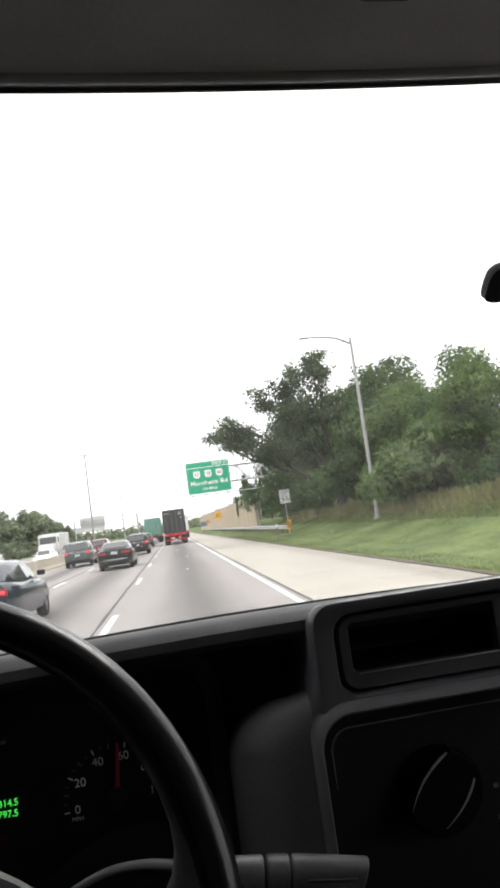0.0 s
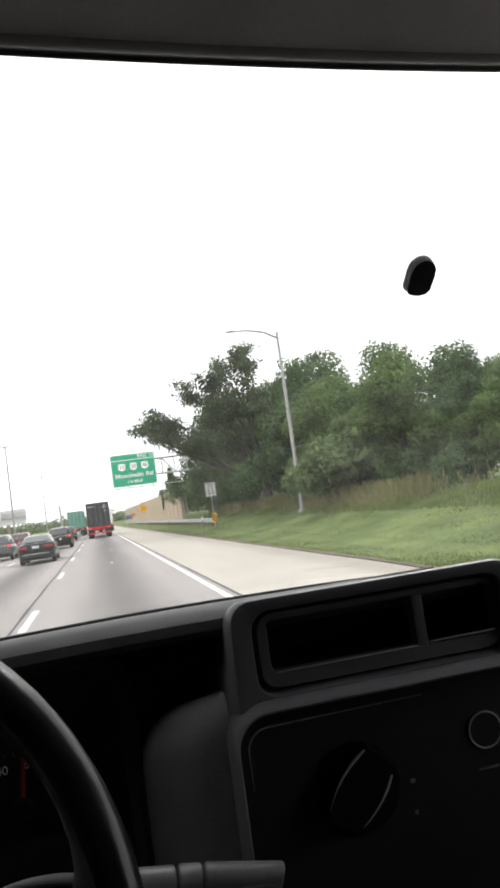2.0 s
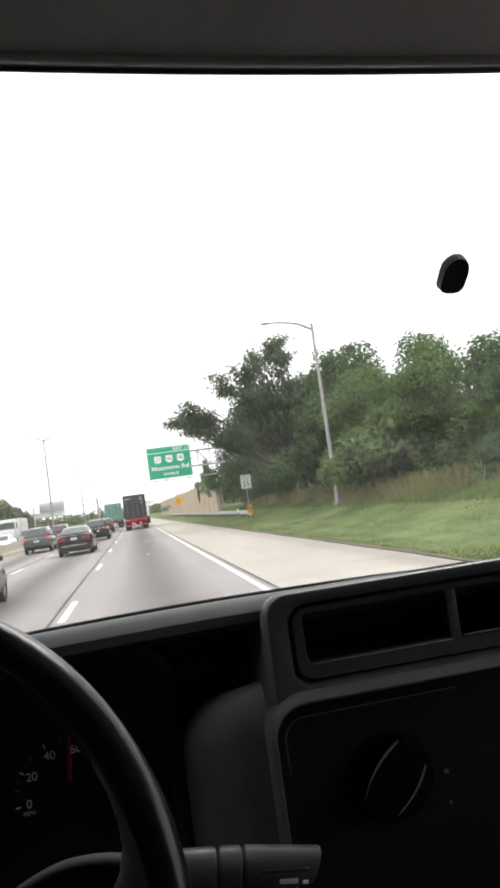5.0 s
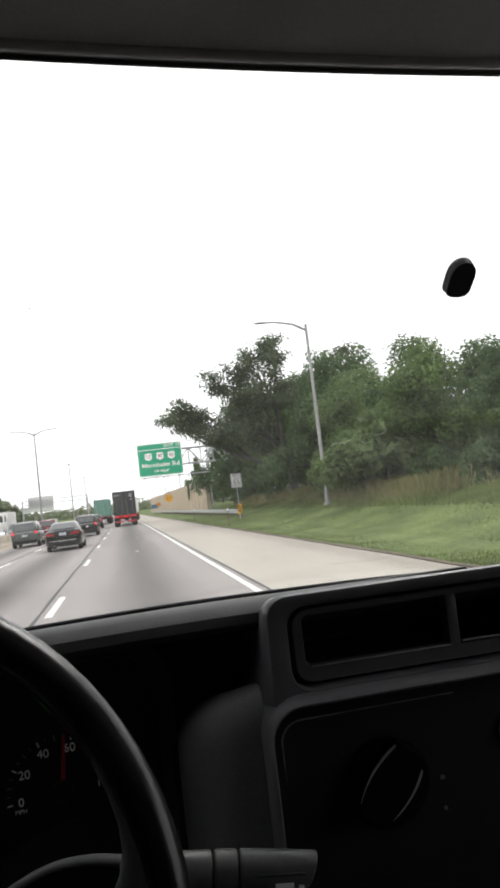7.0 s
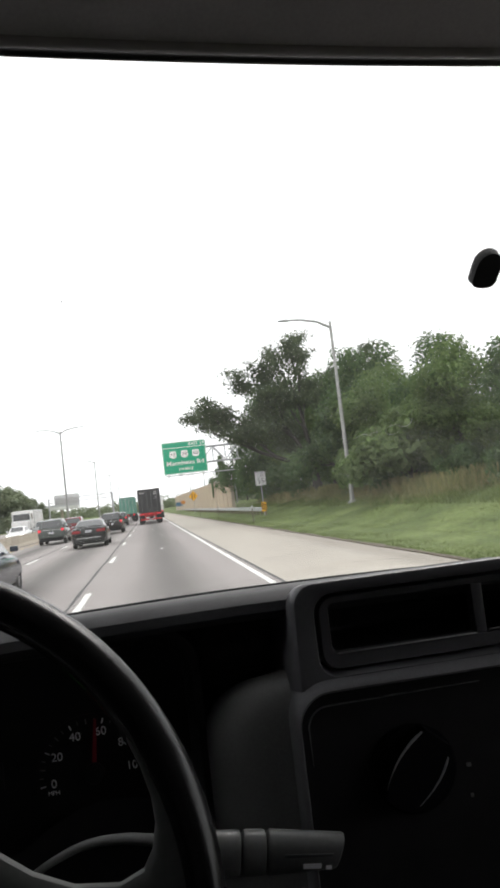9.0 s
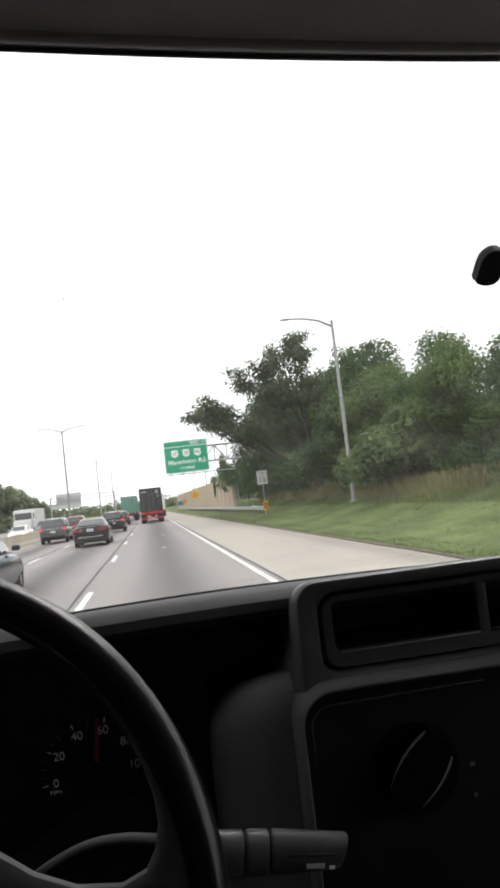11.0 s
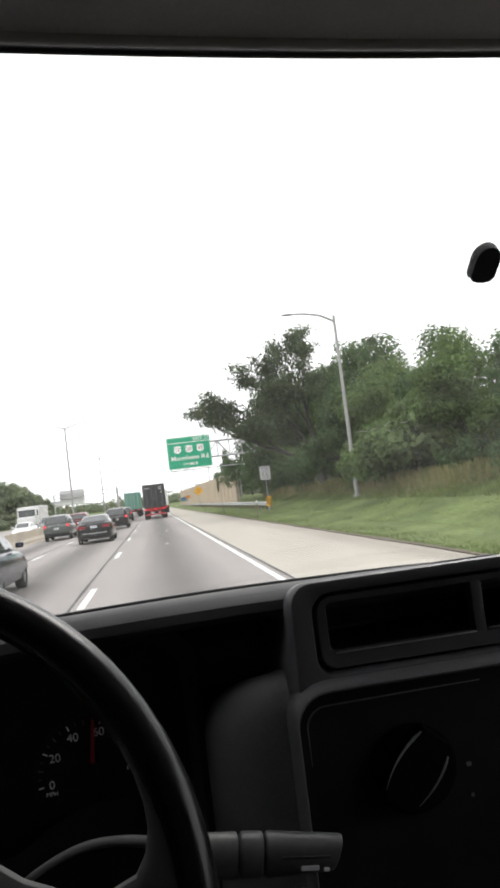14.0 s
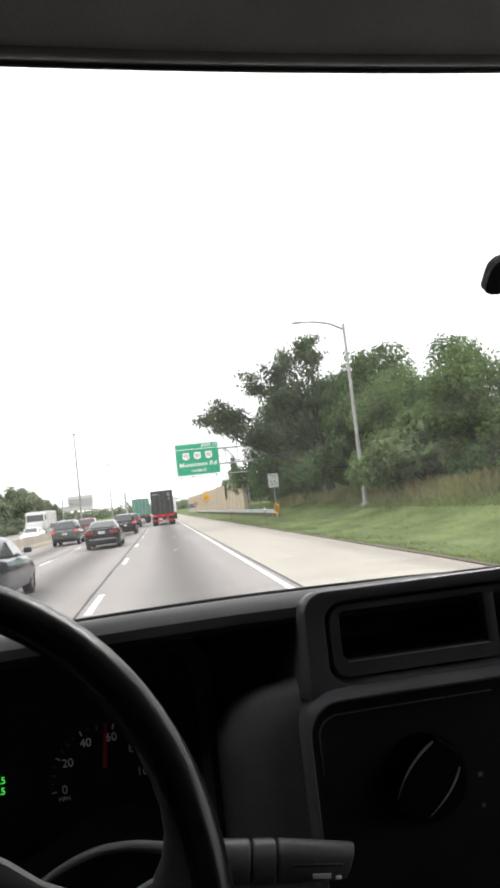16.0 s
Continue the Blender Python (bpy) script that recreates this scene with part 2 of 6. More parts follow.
def rrect(x0, x1, z0, z1, r, y, n=6):
    """A rounded rectangle facing -y."""
    out = []
    for cx, cz, a0 in ((x1 - r, z0 + r, -90), (x1 - r, z1 - r, 0), (x0 + r, z1 - r, 90), (x0 + r, z0 + r, 180)):
        for k in range(n + 1):
            a = radians(a0 + 90 * k / n)
            out.append((cx + r * math.cos(a), y, cz + r * math.sin(a)))
    return out


def disc(bm, c, r, depth, seg=28, axis="y", bevel=0.0):
    """A short round bar from c towards -axis."""
    loops = []
    steps = ((0, r), (depth - bevel, r), (depth, r - bevel)) if bevel else ((0, r), (depth, r))
    for d, q in steps:
        lp = []
        for k in range(seg):
            a = k * math.tau / seg
            if axis == "y":
                lp.append((c[0] + q * math.cos(a), c[1] - d, c[2] + q * math.sin(a)))
            elif axis == "x":
                lp.append((c[0] - d, c[1] + q * math.cos(a), c[2] + q * math.sin(a)))
            else:
                lp.append((c[0] + q * math.cos(a), c[1] + q * math.sin(a), c[2] - d))
        loops.append(lp)
    loft(bm, loops)


def lettering(name, text, size, at, material, parent, turn=(90, 0, 0), depth=0.0005, align="CENTER", squeeze=1.0, bold=0.0):
    """Raised or printed words, facing -y unless turned."""
    cu = bpy.data.curves.new(name, "FONT")
    cu.offset = bold * size
    cu.body, cu.size, cu.extrude, cu.align_x, cu.align_y = text, size, depth, align, "CENTER"
    tmp = new(name + "_curve", cu)
    dg = bpy.context.evaluated_depsgraph_get()
    me = bpy.data.meshes.new_from_object(tmp.evaluated_get(dg))
    bpy.data.objects.remove(tmp)
    bpy.data.curves.remove(cu)
    me.materials.clear()
    me.materials.append(material)
    ob = new(name, me)
    ob.parent = parent
    ob.matrix_basis = pose(*at, *turn) @ Matrix.Diagonal((squeeze, 1, 1, 1))
    return ob


B = bmesh.new
RIDE = 0.10  # everything in the cab is lifted by this


# ---- cab shell ----
def header_edge(x):
    """The lower edge of the windscreen header: y and z at x."""
    u = x - 0.15
    return 0.6346 - 0.15 * (x - 0.45) ** 2, 1.8807 + RIDE - 0.0027 * (0.35 - x) / 0.55 - 0.0031 * u - 0.0444 * u * u


def dash_lift(x):
    """How the dashboard's crest rises and falls across the cab."""
    u = max(-0.35, min(0.55, x - 0.15))
    return 0.0003 - 0.0084 * u - 0.0356 * u * u


def cab_shell():
    x0, x1, zf, zr = -0.68, 1.14, 0.60, 1.97 + RIDE
    bm = B()
    box(bm, x0, x1, -0.95, 1.3, zf - 0.04, zf)
    structure("floor", bm, RUBBER, "black rubber cab floor")
    # rear wall out of view, added to keep the cab dark
    bm = B()
    box(bm, x0 - 0.04, x1 + 0.04, -0.99, -0.95, zf, zr + 0.04)
    structure("wall_rear", bm, LINER, "unseen dark grey trimmed rear wall that shuts light out of the cab")
    # unseen sides: window spaces sized for the cab's light, west mostly shut
    for name, xa, xb, y0 in (("wall_west", x0 - 0.04, x0, 0.98), ("wall_east", x1, x1 + 0.04, -0.05)):
        bm = B()
        box(bm, xa, xb, -0.95, 1.35, zf, 1.24 + RIDE)
        box(bm, xa, xb, -0.95, y0, 1.243 + RIDE, zr)
        if y0 < 0.6:
            box(bm, xa, xb, y0 + 0.003, 0.62, 1.80 + RIDE, zr)
        structure(name, bm, DASH, "unseen dark plastic door side with a window space sized for the cab's light")
    # headliner with its front edge bowed forward over the windscreen
    n = 36
    xs = [x0 + (x1 - x0) * i / n for i in range(n + 1)]
    edge = [header_edge(x) for x in xs]
    bm = B()
    loops = []
    for x, (y, z) in zip(xs, edge):
        loops.append([(x, -0.95, z + 0.078), (x, 0.35, z + 0.073), (x, y - 0.12, z + 0.052), (x, y - 0.10, z + 0.044), (x, y - 0.08, z + 0.12), (x, -0.95, z + 0.12)])
    loft(bm, loops)
    structure("ceiling", bm, LINER, "dark grey fabric headliner")
    # moulded header: a shallow slope that ends in a rolled lip
    bm = B()
    loops = []
    for x, (y, z) in zip(xs, edge):
        sec = [(-0.115, 0.046), (-0.080, 0.0335), (-0.050, 0.0215), (-0.030, 0.0135), (-0.0195, 0.0092), (-0.0140, 0.0070)]
        sec += [(-0.008, 0.009), (-0.002, 0.05), (-0.10, 0.06)]
        loops.append([(x, y + u, z + v) for u, v in sec])
    loft(bm, loops)
    structure("trim_header", bm, TRIM, "dark plastic trim along the windscreen header")
    bm = B()
    loft(bm, [[(x, y - 0.0105 + 0.0060 * math.cos(radians(q)), z + 0.0066 + 0.0052 * math.sin(radians(q))) for q in range(0, 360, 18)] for x, (y, z) in zip(xs, edge)])
    structure("trim_lip", bm, BEAD, "smooth grey rolled lip along the header")
    bm = B()
    loops = []
    for x, (y, z) in zip(xs, edge):
        sec = [(0.0034 * math.cos(k * math.tau / 12), 0.0034 + 0.0034 * math.sin(k * math.tau / 12)) for k in range(12)]
        loops.append([(x, y + u, z + v) for u, v in sec])
    loft(bm, loops)
    structure("trim_seal", bm, RUBBER, "black rubber windscreen seal")
    # windscreen: one bowed pane, closed all round
    bm = B()
    m = 8
    loops = []
    for x, (ye, ze) in zip(xs, edge):
        foot = 1.3981 + dash_lift(x)
        front = [(x, ye + 0.004 + 0.700 * j / m, ze + 0.008 + (foot - ze - 0.008) * j / m) for j in range(m + 1)]
        loops.append(front + [(px, py + 0.0032, pz + 0.0038) for px, py, pz in front[::-1]])
    loft(bm, loops)
    bmesh.ops.recalc_face_normals(bm, faces=bm.faces)
    w = structure("window_1", bm, GLASS, "clear windscreen glass with dried specks")
    w.visible_shadow = False


cab_shell()


def glass_point(x, k, off=0.0):
    """A point on the inner face of the windscreen, k from its top (0) to its foot (1)."""
    return (x, 0.630 - 0.15 * (x - 0.45) ** 2 + 0.64 * k - off, 1.8765 + RIDE - 0.5365 * k - off)


def specks():
    rnd = random.Random(17)
    bm = B()
    for i in range(26):
        x, k = rnd.uniform(-0.15, 0.55), rnd.uniform(0.15, 0.80)
        p = Vector(glass_point(x, k, 0.0006))
        r = rnd.uniform(0.0004, 0.0010)
        bmesh.ops.create_icosphere(bm, subdivisions=1, radius=r, matrix=Matrix.Translation(p) @ Matrix.Diagonal((1, 0.5, rnd.uniform(0.8, 1.8), 1)))
    tagged(part("glass_specks", bm, DIRT), "pale dried specks on the windscreen glass", "dirt", kind="stuff")
    for cx, k0, r, a0, a1 in ((0.343, 0.575, 0.011, 20, 300), (0.358, 0.560, 0.010, -60, 150), (0.300, 0.592, 0.012, 200, 330), (0.318, 0.585, 0.008, 180, 300)):
        bm = B()
        n = 14
        tube(bm, [glass_point(cx + r * math.cos(radians(a0 + (a1 - a0) * j / n)), k0 + 1.05 * r * math.sin(radians(a0 + (a1 - a0) * j / n)), 0.0006) for j in range(n + 1)],
             [0.0001 + 0.00018 * math.sin(math.pi * j / n) for j in range(n + 1)], 5)
        tagged(part("glass_smear", bm, DIRT), "thin curved dried smear on the windscreen glass", "smear", "smears on the glass")


specks()


def sun_visor():
    v = thing("sun_visor", (0.1, 0.50, 1.9 + RIDE), "dark grey padded sun visor folded up against the headliner", "sun visor")
    bm = B()
    box(bm, -0.42, 0.21, -0.14, 0.012, -0.006, 0.016, 0.007, 3)
    p = part("panel", bm, VISOR, v)
    p.matrix_basis = pose(0, 0, 0.004, -8, 3.2, 0)
    c = B()
    box(c, -0.022, 0.022, -0.022, 0.010, -0.012, 0.02, 0.008, 3)
    q = part("clip", c, BLACK, v, "black plastic visor clip")
    q.matrix_basis = pose(0.118, 0.008, -0.007, -8, 3, 0)
    return v


sun_visor()


def mirror_button():
    """The bonded pad from which the inside mirror hangs."""
    t = thing("mirror_mount", (0.4215, 0.8165, 1.7345 + RIDE), "black metal mirror mount glued on the windscreen glass", "mirror mount")
    pts = [(-0.0168, -0.0165), (-0.0135, -0.0225), (-0.0060, -0.0250), (0.0040, -0.0252), (0.0120, -0.0228), (0.0165, -0.0165), (0.0172, 0.004)]
    pts += [(0.0172 * math.cos(radians(k * 20)), 0.006 + 0.0195 * math.sin(radians(k * 20))) for k in range(1, 9)] + [(-0.0172, 0.004)]
    bm = B()
    loft(bm, [[(x, -0.006, z) for x, z in pts], [(x * 1.01, -0.002, z * 1.01) for x, z in pts], [(x * 1.02, 0.006, z * 1.02) for x, z in pts]])
    b = part("pad", bm, BLACK, t, smooth=False)
    bm = B()
    loft(bm, [[(x * 1.06 - 0.0012, 0.0064, z * 1.03) for x, z in pts], [(x * 1.06 - 0.0012, 0.0078, z * 1.03) for x, z in pts]])
    part("adhesive", bm, KNEE, t, "grey glue line", smooth=False)
    t.rotation_euler = (radians(49.5), radians(4), radians(0))
    t.scale = (0.89, 1.0, 0.94)
    return t


mirror_button()


# ---- dashboard ----
def dashboard():
    d = thing("dashboard", (0.23, 0.8, 1.0 + RIDE), "charcoal moulded plastic van dashboard with a raised centre pod", "dashboard")
    ox, oy, oz = d.location

    def put(name, bm, m, label="", parent=None, **k):
        bmesh.ops.translate(bm, verts=bm.verts, vec=(-ox, -oy, -oz + RIDE))
        return part(name, bm, m, parent or d, label, **k)

    # rolled top, swept across the cab
    prof = [(0.860, 1.000), (0.885, 1.330), (0.862, 1.358), (0.796, 1.3655), (0.783, 1.368), (0.7765, 1.375), (0.7775, 1.385), (0.786, 1.393), (0.800, 1.3962),
            (0.830, 1.3953), (0.90, 1.3858), (0.985, 1.3738), (1.003, 1.3708), (1.010, 1.366), (1.05, 1.359), (1.26, 1.331), (1.26, 1.0)]
    bm = B()
    n = 36
    loops = []
    for i in range(n + 1):
        x = -0.68 + 1.82 * i / n
        sag = -0.022 * max(0.0, (abs(x - 0.2) - 0.12)) ** 1.3
        loops.append([(x, y - 0.03 * max(0, x - 0.45), z + (sag + dash_lift(x) if z > 1.3 else 0)) for y, z in prof])
    loft(bm, loops)
    put("dash_top", bm, DASH)
    # narrow black gap strip behind the crest
    bm = B()
    loops = []
    for i in range(n + 1):
        x = -0.68 + 1.82 * i / n
        sag = -0.022 * max(0.0, (abs(x - 0.2) - 0.12)) ** 1.3 * 1.02 + dash_lift(x)
        yb = 1.025 - 0.03 * max(0, x - 0.45)
        loops.append([(x, yb - 0.006, 1.355 + sag), (x, yb - 0.006, 1.3732 + sag), (x, yb, 1.3744 + sag), (x, yb + 0.012, 1.3735 + sag), (x, yb + 0.012, 1.350 + sag)])
    loft(bm, loops)
    put("gap_strip", bm, HOOD, "black strip along the foot of the glass")
    # knee panel beside the centre stack
    bm = B()
    loops = []
    for x0, z1, r, y in ((0.028, 1.262, 0.050, 0.92), (0.028, 1.290, 0.056, 0.85), (0.030, 1.301, 0.060, 0.818), (0.034, 1.307, 0.062, 0.797), (0.041, 1.3085, 0.060, 0.781), (0.050, 1.3065, 0.056, 0.770), (0.061, 1.301, 0.050, 0.7625), (0.075, 1.292, 0.036, 0.7580), (0.090, 1.278, 0.022, 0.756)):
        arc = [(x0 + r + r * math.cos(radians(90 + 10 * k)), y, z1 - r + r * math.sin(radians(90 + 10 * k))) for k in range(10)]
        loops.append([(0.1165, y, 0.75), (0.1165, y, z1 + 0.004)] + arc + [(x0, y, 0.75)])
    loft(bm, loops)
    bmesh.ops.recalc_face_normals(bm, faces=bm.faces)
    put("knee_panel", bm, KNEE, "worn grey lower panel")
    # pod round the radio space
    bm = B()
    def pod_loop(x0, x1, z1, r, y, flare):
        pts = rrect(x0, x1, 1.297, z1, r, y)
        out = []
        for x, yy, z in pts:
            if z < 1.297 + r:  # square foot, buried in the surround
                x = x0 if x < (x0 + x1) / 2 else x1
            if x < (x0 + x1) / 2:
                x -= flare * min(1, max(0, (1.372 - z) / 0.075)) ** 1.3
            out.append((x, yy, z))
        return out

    loft(bm, [pod_loop(0.132, 0.436, 1.368, 0.024, 0.95, 0.030), pod_loop(0.1255, 0.438, 1.3955, 0.024, 0.80, 0.016), pod_loop(0.1240, 0.437, 1.4022, 0.022, 0.756, 0.006), pod_loop(0.1250, 0.436, 1.4035, 0.022, 0.7475, 0.003),
              pod_loop(0.1275, 0.434, 1.4020, 0.022, 0.7430, 0.002), pod_loop(0.1315, 0.431, 1.3990, 0.022, 0.7420, 0.0), rrect(0.1465, 0.4225, 1.3060, 1.3905, 0.021, 0.7445), rrect(0.1485, 0.4220, 1.3063, 1.3893, 0.020, 0.750), rrect(0.149, 0.4218, 1.3065, 1.3892, 0.02, 0.792)], close_ends=False)
    put("pod", bm, POD)
    # radio bezel with two openings: outer frame, mullion and sills
    bz = B()
    loft(bz, [rrect(0.1528, 0.4188, 1.3098, 1.3862, 0.018, 0.792), rrect(0.1528, 0.4188, 1.3098, 1.3862, 0.018, 0.7600), rrect(0.1550, 0.4175, 1.3118, 1.3845, 0.017, 0.7565),
              rrect(0.1645, 0.4125, 1.3255, 1.3785, 0.008, 0.757), rrect(0.167, 0.4115, 1.328, 1.377, 0.006, 0.766)], close_ends=False)
    box(bz, 0.3222, 0.3352, 0.7575, 0.775, 1.3235, 1.3785, 0.003)
    put("radio_bezel", bz, POD)
    bm = B()
    loft(bm, [rrect(0.1668, 0.4108, 1.3245, 1.3768, 0.006, 0.768), rrect(0.1672, 0.4104, 1.3255, 1.3760, 0.006, 0.90)], close_ends=False)
    box(bm, 0.160, 0.418, 0.90, 0.91, 1.31, 1.385)
    put("cubby_back", bm, BLACK, "black inside of the empty radio space", smooth=False)
    # matt black ring set into the bezel's gap to give it deep shade
    bm = B()
    loft(bm, [rrect(0.1475, 0.4230, 1.3050, 1.3905, 0.02, 0.797), rrect(0.1475, 0.4230, 1.3050, 1.3905, 0.02, 0.790), rrect(0.1545, 0.4170, 1.3115, 1.3845, 0.017, 0.790), rrect(0.1545, 0.4170, 1.3115, 1.3845, 0.017, 0.797)], close_ends=False)
    put("groove", bm, HOOD, "matt black ring for the shade in the gap round the bezel")
    # pale strips draw the thin highlight along each opening's sill
    for xa, xb, zs in ((0.170, 0.3225, 1.3262), (0.3365, 0.4105, 1.3282)):
        bm = B()
        box(bm, xa, xb, 0.7550, 0.7575, zs, zs + 0.0013, 0.0005, 1)
        put("sill_edge", bm, EDGE, "pale strip for the highlight on the sill")
    # lower surround and its sunk control panel
    bm = B()
    loft(bm, [rrect(0.106, 0.80, 0.75, 1.302, 0.035, 0.88), rrect(0.108, 0.80, 0.75, 1.3080, 0.038, 0.775), rrect(0.110, 0.80, 0.755, 1.3078, 0.038, 0.760), rrect(0.112, 0.79, 0.76, 1.3062, 0.037, 0.748), rrect(0.1135, 0.787, 0.765, 1.3040, 0.0365, 0.7395), rrect(0.1155, 0.784, 0.768, 1.3003, 0.035, 0.7345),
              rrect(0.1180, 0.782, 0.77, 1.2968, 0.033, 0.7325), rrect(0.1192, 0.777, 0.775, 1.2942, 0.032, 0.7345), rrect(0.1198, 0.773, 0.777, 1.2926, 0.032, 0.742), rrect(0.1200, 0.772, 0.778, 1.2915, 0.032, 0.785)], close_ends=False)
    put("lower_surround", bm, LOWER)
    bm = B()
    loft(bm, [rrect(0.1202, 0.771, 0.779, 1.2910, 0.032, 0.80), rrect(0.1212, 0.7705, 0.7795, 1.2900, 0.031, 0.777), rrect(0.1222, 0.770, 0.780, 1.2890, 0.031, 0.775), rrect(0.128, 0.766, 0.786, 1.284, 0.028, 0.775)])
    put("control_panel", bm, PANEL, "black control panel")
    # highlight along the panel's edge, drawn as a pale line that fades out downwards
    bm = B()
    arc = [(0.1341, 0.7748, 1.212), (0.1339, 0.7748, 1.229), (0.1338, 0.7748, 1.2460)]
    arc += [(0.1557 + 0.022 * math.cos(radians(180 - 10 * k)), 0.7748, 1.2490 + 0.022 * math.sin(radians(180 - 10 * k))) for k in range(10)]
    arc += [(0.20, 0.7748, 1.2714), (0.26, 0.7748, 1.2718), (0.325, 0.7748, 1.2720)]
    tube(bm, arc, [0.0002, 0.0005, 0.0008] + [0.0010] * 10 + [0.0009, 0.0008, 0.0006], 6)
    put("panel_edge", bm, mat("dull_edge_highlight", (0.20, 0.20, 0.205), 0.4, spread=0.2, scale=40), "thin pale line for the highlight on the panel's edge")
    # blend control knob with a broad grip
    bm = B()
    disc(bm, (0.2400, 0.776, 1.194), 0.046, 0.008, 36, "y", 0.003)
    put("knob_base", bm, HOOD)
    bm = B()
    loops = []
    for s in range(9):
        v = -0.040 + 0.080 * s / 8
        w = 0.0255 - 0.0085 * (abs(s - 4) / 4) ** 2
        loops.append([(-w, 0.0, v), (w, 0.0, v), (w * 0.9, -0.015, v * 0.97), (-w * 0.9, -0.015, v * 0.97)])
    loft(bm, loops)
    bmesh.ops.rotate(bm, verts=bm.verts, cent=(0, 0, 0), matrix=Matrix.Rotation(radians(40), 3, "Y"))
    bmesh.ops.translate(bm, verts=bm.verts, vec=(0.2380, 0.768, 1.198))
    put("knob_grip", bm, HOOD)
    # highlights down the grip's sides, drawn as pale lines that swell towards the top
    for side in (-1, 1):
        bm = B()
        pts = []
        for s in range(9):
            v = (-0.033 if side < 0 else -0.029) + (0.068 if side < 0 else 0.057) * s / 8
            w = (0.0255 - 0.0085 * (v / 0.040) ** 2) * 0.94 * side
            pts.append((w, -0.0145, v))
        tube(bm, pts, [0.0002, 0.0004, 0.0006, 0.0009, 0.0011, 0.0013, 0.0015, 0.0016, 0.0010], 6)
        bmesh.ops.rotate(bm, verts=bm.verts, cent=(0, 0, 0), matrix=Matrix.Rotation(radians(40), 3, "Y"))
        bmesh.ops.translate(bm, verts=bm.verts, vec=(0.2380, 0.768, 1.198))
        put("grip_edge", bm, EDGE, "pale line for the highlight on the knob grip's edge")
    for x, z, w in ((0.3005, 1.1877, 0.0026), (0.300, 1.156, 0.0018)):
        bm = B()
        box(bm, x - w, x + w, 0.7736, 0.7752, z - 0.0022, z + 0.0022, 0.0005, 1)
        put("printed_mark", bm, KNEE)
    # power socket with a bright ring
    bm = B()
    seg = 28
    tube(bm, [(0.3895 + 0.0188 * math.cos(k * math.tau / seg), 0.7725, 1.2232 + 0.0188 * math.sin(k * math.tau / seg)) for k in range(seg + 1)], 0.0010, 8)
    put("socket_ring", bm, EDGE, "thin grey ring of the power socket")
    bm = B()
    disc(bm, (0.3895, 0.775, 1.2232), 0.0176, 0.003, 28)
    put("socket_cap", bm, BLACK)
    bm = B()
    box(bm, 0.376, 0.400, 0.7735, 0.7752, 1.1825, 1.185, 0.0005, 1)
    put("socket_caption", bm, KNEE)
    return d


dashboard()


